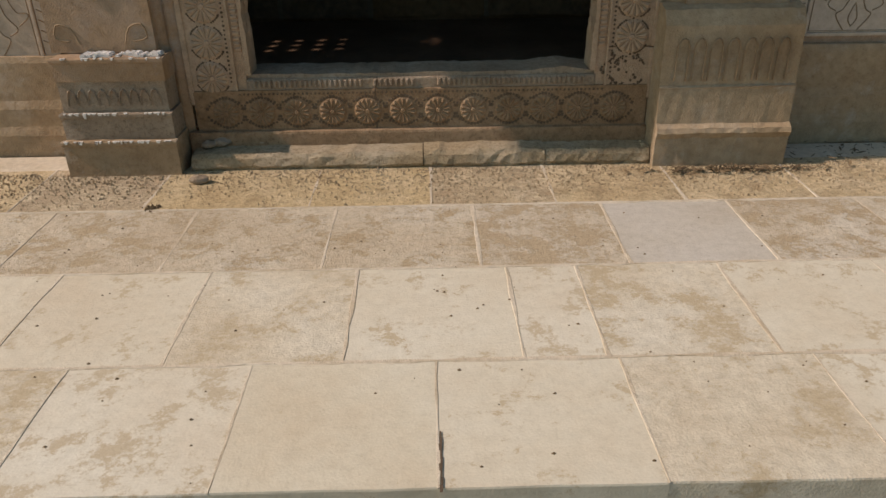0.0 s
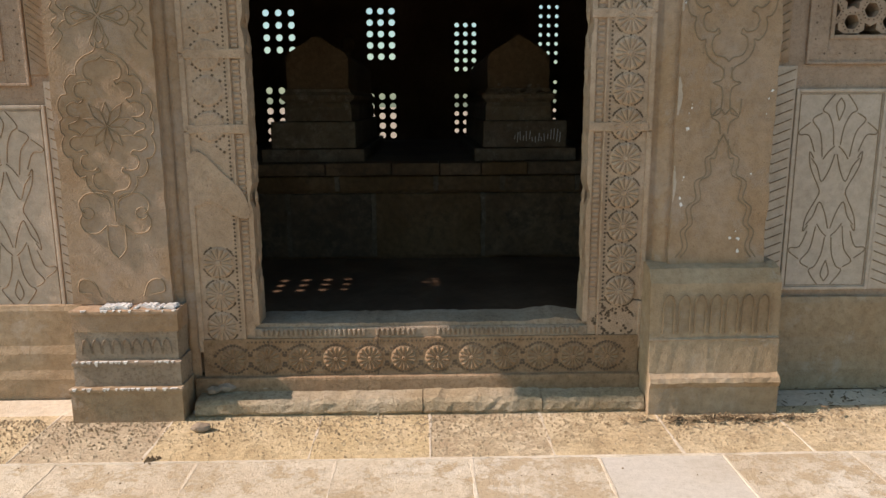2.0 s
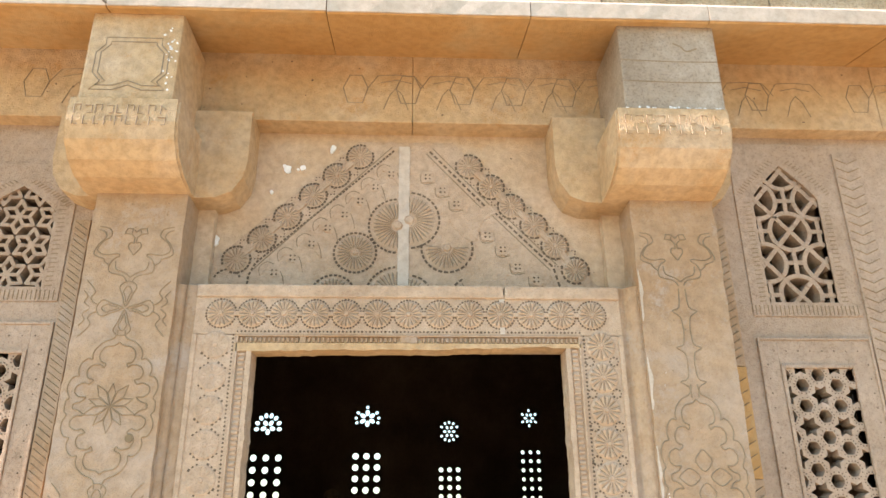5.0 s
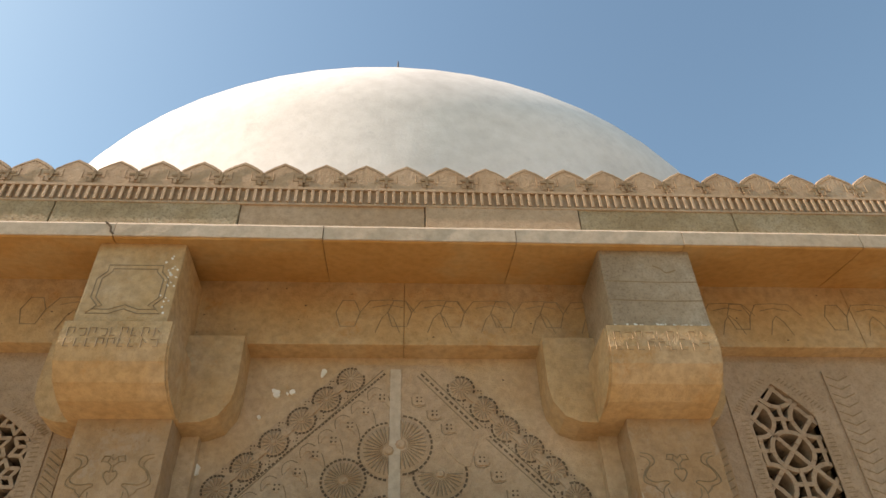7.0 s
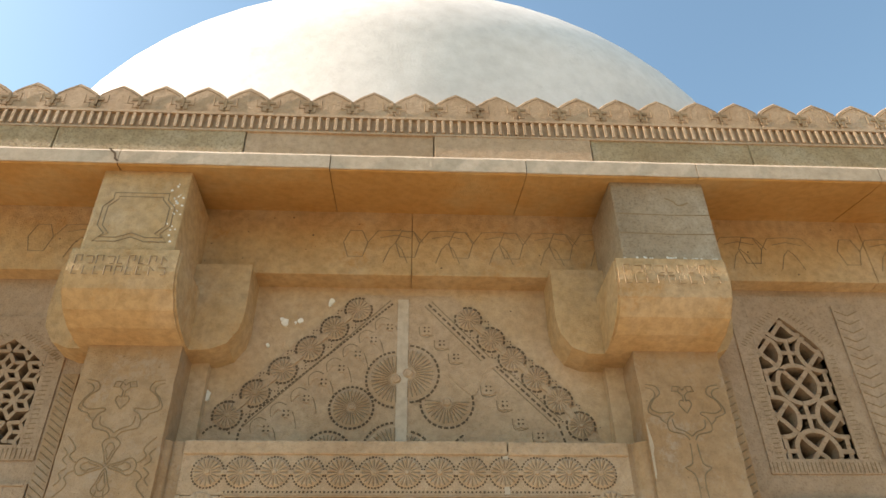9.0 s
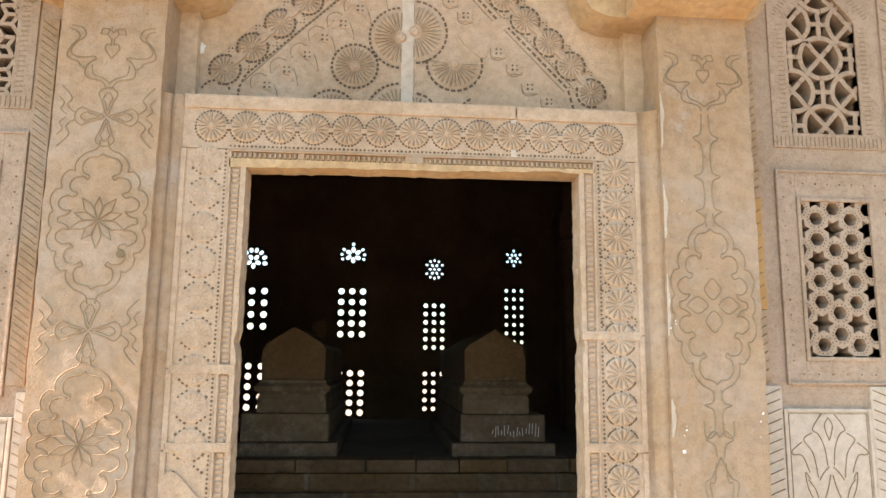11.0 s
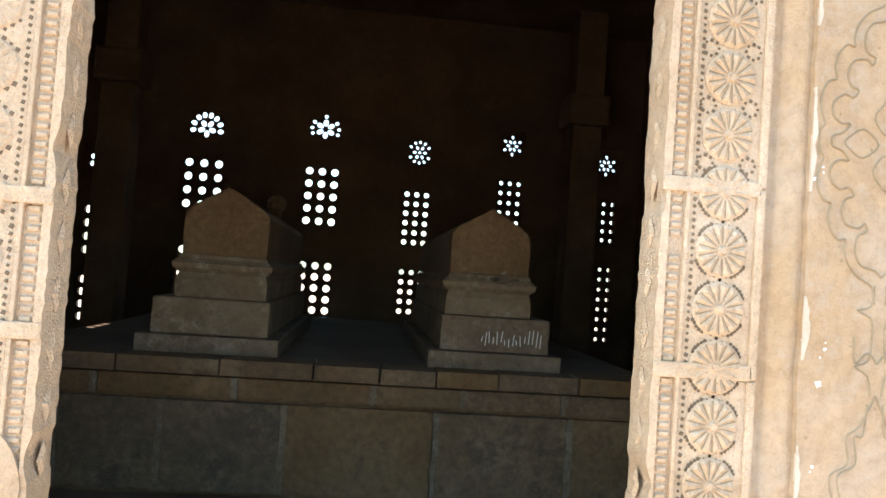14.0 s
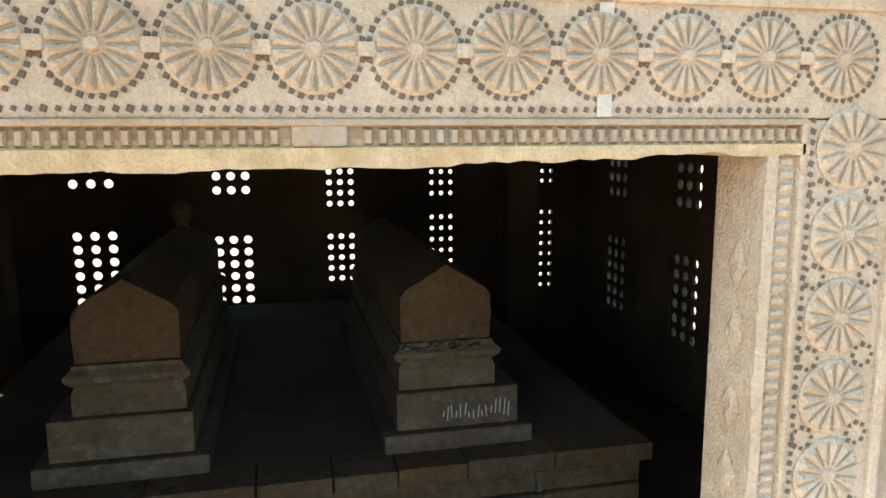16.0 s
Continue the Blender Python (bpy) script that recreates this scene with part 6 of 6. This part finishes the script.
for ya, yb, joints, mat in rows:
    js = list(joints)
    while js[0] > -3.2:
        js.insert(0, js[0] - rnd.uniform(0.34, 0.46))
    while js[-1] < 4.2:
        js.append(js[-1] + rnd.uniform(0.34, 0.46))
    for x in js:
        joint(x, ya, x, yb, 0.7 if ya < -1.2 else 0.95)
    if yb > EDGE_Y + 0.1:
        joint(-4, yb, 5, yb, 1.15)
    for a, b in zip(js, js[1:]):
        bm = bmesh.new()
        g = 0.0014
        dz = rnd.uniform(-0.0005, 0.0008)
        n = 4
        q = lambda: rnd.uniform(-0.0014, 0.0014)
        top = [(a + g + (b - a - 2 * g) * i / n, ya - g + q()) for i in range(n + 1)] + [(b - g + q(), ya - g + (yb - ya + 2 * g) * i / n) for i in range(1, n)]
        top += [(b - g - (b - a - 2 * g) * i / n, yb + g + q()) for i in range(n + 1)] + [(a + g + q(), yb + g - (yb - ya + 2 * g) * i / n) for i in range(1, n)]
        vt = [bm.verts.new((x, y, dz)) for x, y in top]
        mx, my = sum(p[0] for p in top) / len(top), sum(p[1] for p in top) / len(top)
        vm = [bm.verts.new((mx + (x - mx) * 1.008, my + (y - my) * 1.008, dz - 0.0035)) for x, y in top]
        vb = [bm.verts.new((mx + (x - mx) * 1.008, my + (y - my) * 1.008, -0.072)) for x, y in top]
        bm.faces.new(vt)
        for u, v in ((vt, vm), (vm, vb)):
            for i in range(len(top)):
                bm.faces.new((u[i], u[(i + 1) % len(top)], v[(i + 1) % len(top)], v[i]))
        own = mat
        if mat is SLAB_WORN and 1.0 < a < 1.1:
            own = SLAB_GREY
        elif mat is SLAB and (0.0 < a < 0.1 and ya > -1.0 or 0.9 < a < 1.0 or a < -0.45 and a > -0.6):
            own = SLAB_MOTTLED
        part("slab", bm, own, pavement)
part("mortar_joint", mortar, MORTAR, pavement, "pale mortar lines between the slabs")

bm = bmesh.new()
for i in range(9):
    x, y = 0.584 + 0.0008 * math.sin(i * 2.1), -1.47 - i * 0.0155
    w = 0.0016 + 0.0008 * (i % 3)
    vs = [bm.verts.new((x - w, y, 0.0022)), bm.verts.new((x + w, y, 0.0022)), bm.verts.new((x + w * 0.7, y - 0.0165, 0.0022)), bm.verts.new((x - w * 0.8, y - 0.0165, 0.0022))]
    bm.faces.new(vs)
part("crack", bm, HOLE_SHADE, pavement, "dark open joint at the terrace edge")
# -- loose bits on the terrace
def stone_mesh(name, r, material, seed):
    rs = random.Random(seed)
    bm = bmesh.new()
    bmesh.ops.create_icosphere(bm, subdivisions=2, radius=r)
    for v in bm.verts:
        v.co = Vector((v.co.x * 1.3, v.co.y * 0.95, v.co.z * 0.62)) * rs.uniform(0.82, 1.12)
    zmin = min(v.co.z for v in bm.verts)
    for v in bm.verts:
        v.co.z = max(v.co.z - zmin - r * 0.08, 0.0)
    return finish(name, bm, material)


rk = stone_mesh("rock", 0.024, GREYROCK, 3)
rk.location = (-0.155, -0.30, 0.0015)
tagged(rk, "small brown broken stone lying on the paving", "stone")
for x, y, r in ((0.02, -0.10, 0.018), (-0.12, -0.11, 0.026), (-0.16, -0.13, 0.02)):
    s = stone_mesh("rubble_stone", r, GREYROCK, int(r * 1000))
    s.location = (x, y, 0.058)
    tagged(s, "small grey rubble stone on the doorstep", "stone", "rubble on the doorstep")
rs = random.Random(9)
bm = bmesh.new()
for i in range(4600):
    u = rs.random()
    x = rs.uniform(-0.9, 2.2)
    y = -0.20 - abs(rs.gauss(0, 0.13))
    r = rs.uniform(0.0015, 0.0050) * (1.6 if rs.random() < 0.04 else 1)
    if y < -0.5:
        continue
    c = Vector((x, y, 0.002))
    pts = [bm.verts.new(c + Vector((r * math.cos(k * 1.57 + u * 6), r * math.sin(k * 1.57 + u * 6), -0.003))) for k in range(4)]
    tp_ = bm.verts.new(c + Vector((0, 0, r * 0.9)))
    for k in range(4):
        bm.faces.new((pts[k], pts[(k + 1) % 4], tp_))
tagged(finish("gravel", bm, RUBBLE), "scattered grit and pebbles along the wall foot", "gravel", kind="stuff")
bm = bmesh.new()
for i in range(420):
    x = rs.gauss(1.55, 0.17)
    y = -0.255 - abs(rs.gauss(0, 0.028))
    if rs.random() < 0.25:
        x, y = rs.uniform(1.75, 2.3), rs.uniform(-0.22, -0.03)
    ln, a = rs.uniform(0.006, 0.02), rs.uniform(0, 6.28)
    z = rs.uniform(0.003, 0.016)
    d = Vector((math.cos(a), math.sin(a), rs.uniform(-0.3, 0.3))) * ln
    s = Vector((-math.sin(a), math.cos(a), rs.uniform(-0.4, 0.4))) * ln * rs.uniform(0.1, 0.4)
    c = Vector((x, y, z))
    q = [bm.verts.new(c - d), bm.verts.new(c + s), bm.verts.new(c + d), bm.verts.new(c - s)]
    bm.faces.new(q)
tagged(finish("leaf_litter", bm, LEAF), "dry dark leaf litter against the wall foot", "leaf litter", kind="stuff")
bm = bmesh.new()
for i in range(60):
    x, y = -0.24 + rs.gauss(0, 0.012), -0.49 + rs.gauss(0, 0.009)
    r = rs.uniform(0.002, 0.006)
    pts = [bm.verts.new((x + r * math.cos(k * 1.57), y + r * math.sin(k * 1.57), 0.0)) for k in range(4)]
    tp_ = bm.verts.new((x, y, 0.003 + r))
    for k in range(4):
        bm.faces.new((pts[k], pts[(k + 1) % 4], tp_))
tagged(finish("dung_crumbs", bm, LEAF), "small dark heap of crumbs on a paving slab", "crumbs", kind="stuff")

bm = bmesh.new()
for i in range(170):
    x, y, r = rs.uniform(-0.9, 2.3), rs.uniform(-1.58, -0.5), rs.uniform(0.0012, 0.0035)
    pts = [bm.verts.new((x + r * 1.5 * math.cos(k * 1.57 + i), y + r * math.sin(k * 1.57 + i), 0.0)) for k in range(4)]
    tp_ = bm.verts.new((x, y, 0.002 + r * 0.6))
    for k in range(4):
        bm.faces.new((pts[k], pts[(k + 1) % 4], tp_))
tagged(finish("grit", bm, LEAF), "tiny dark crumbs scattered over the paving", "grit", kind="stuff")
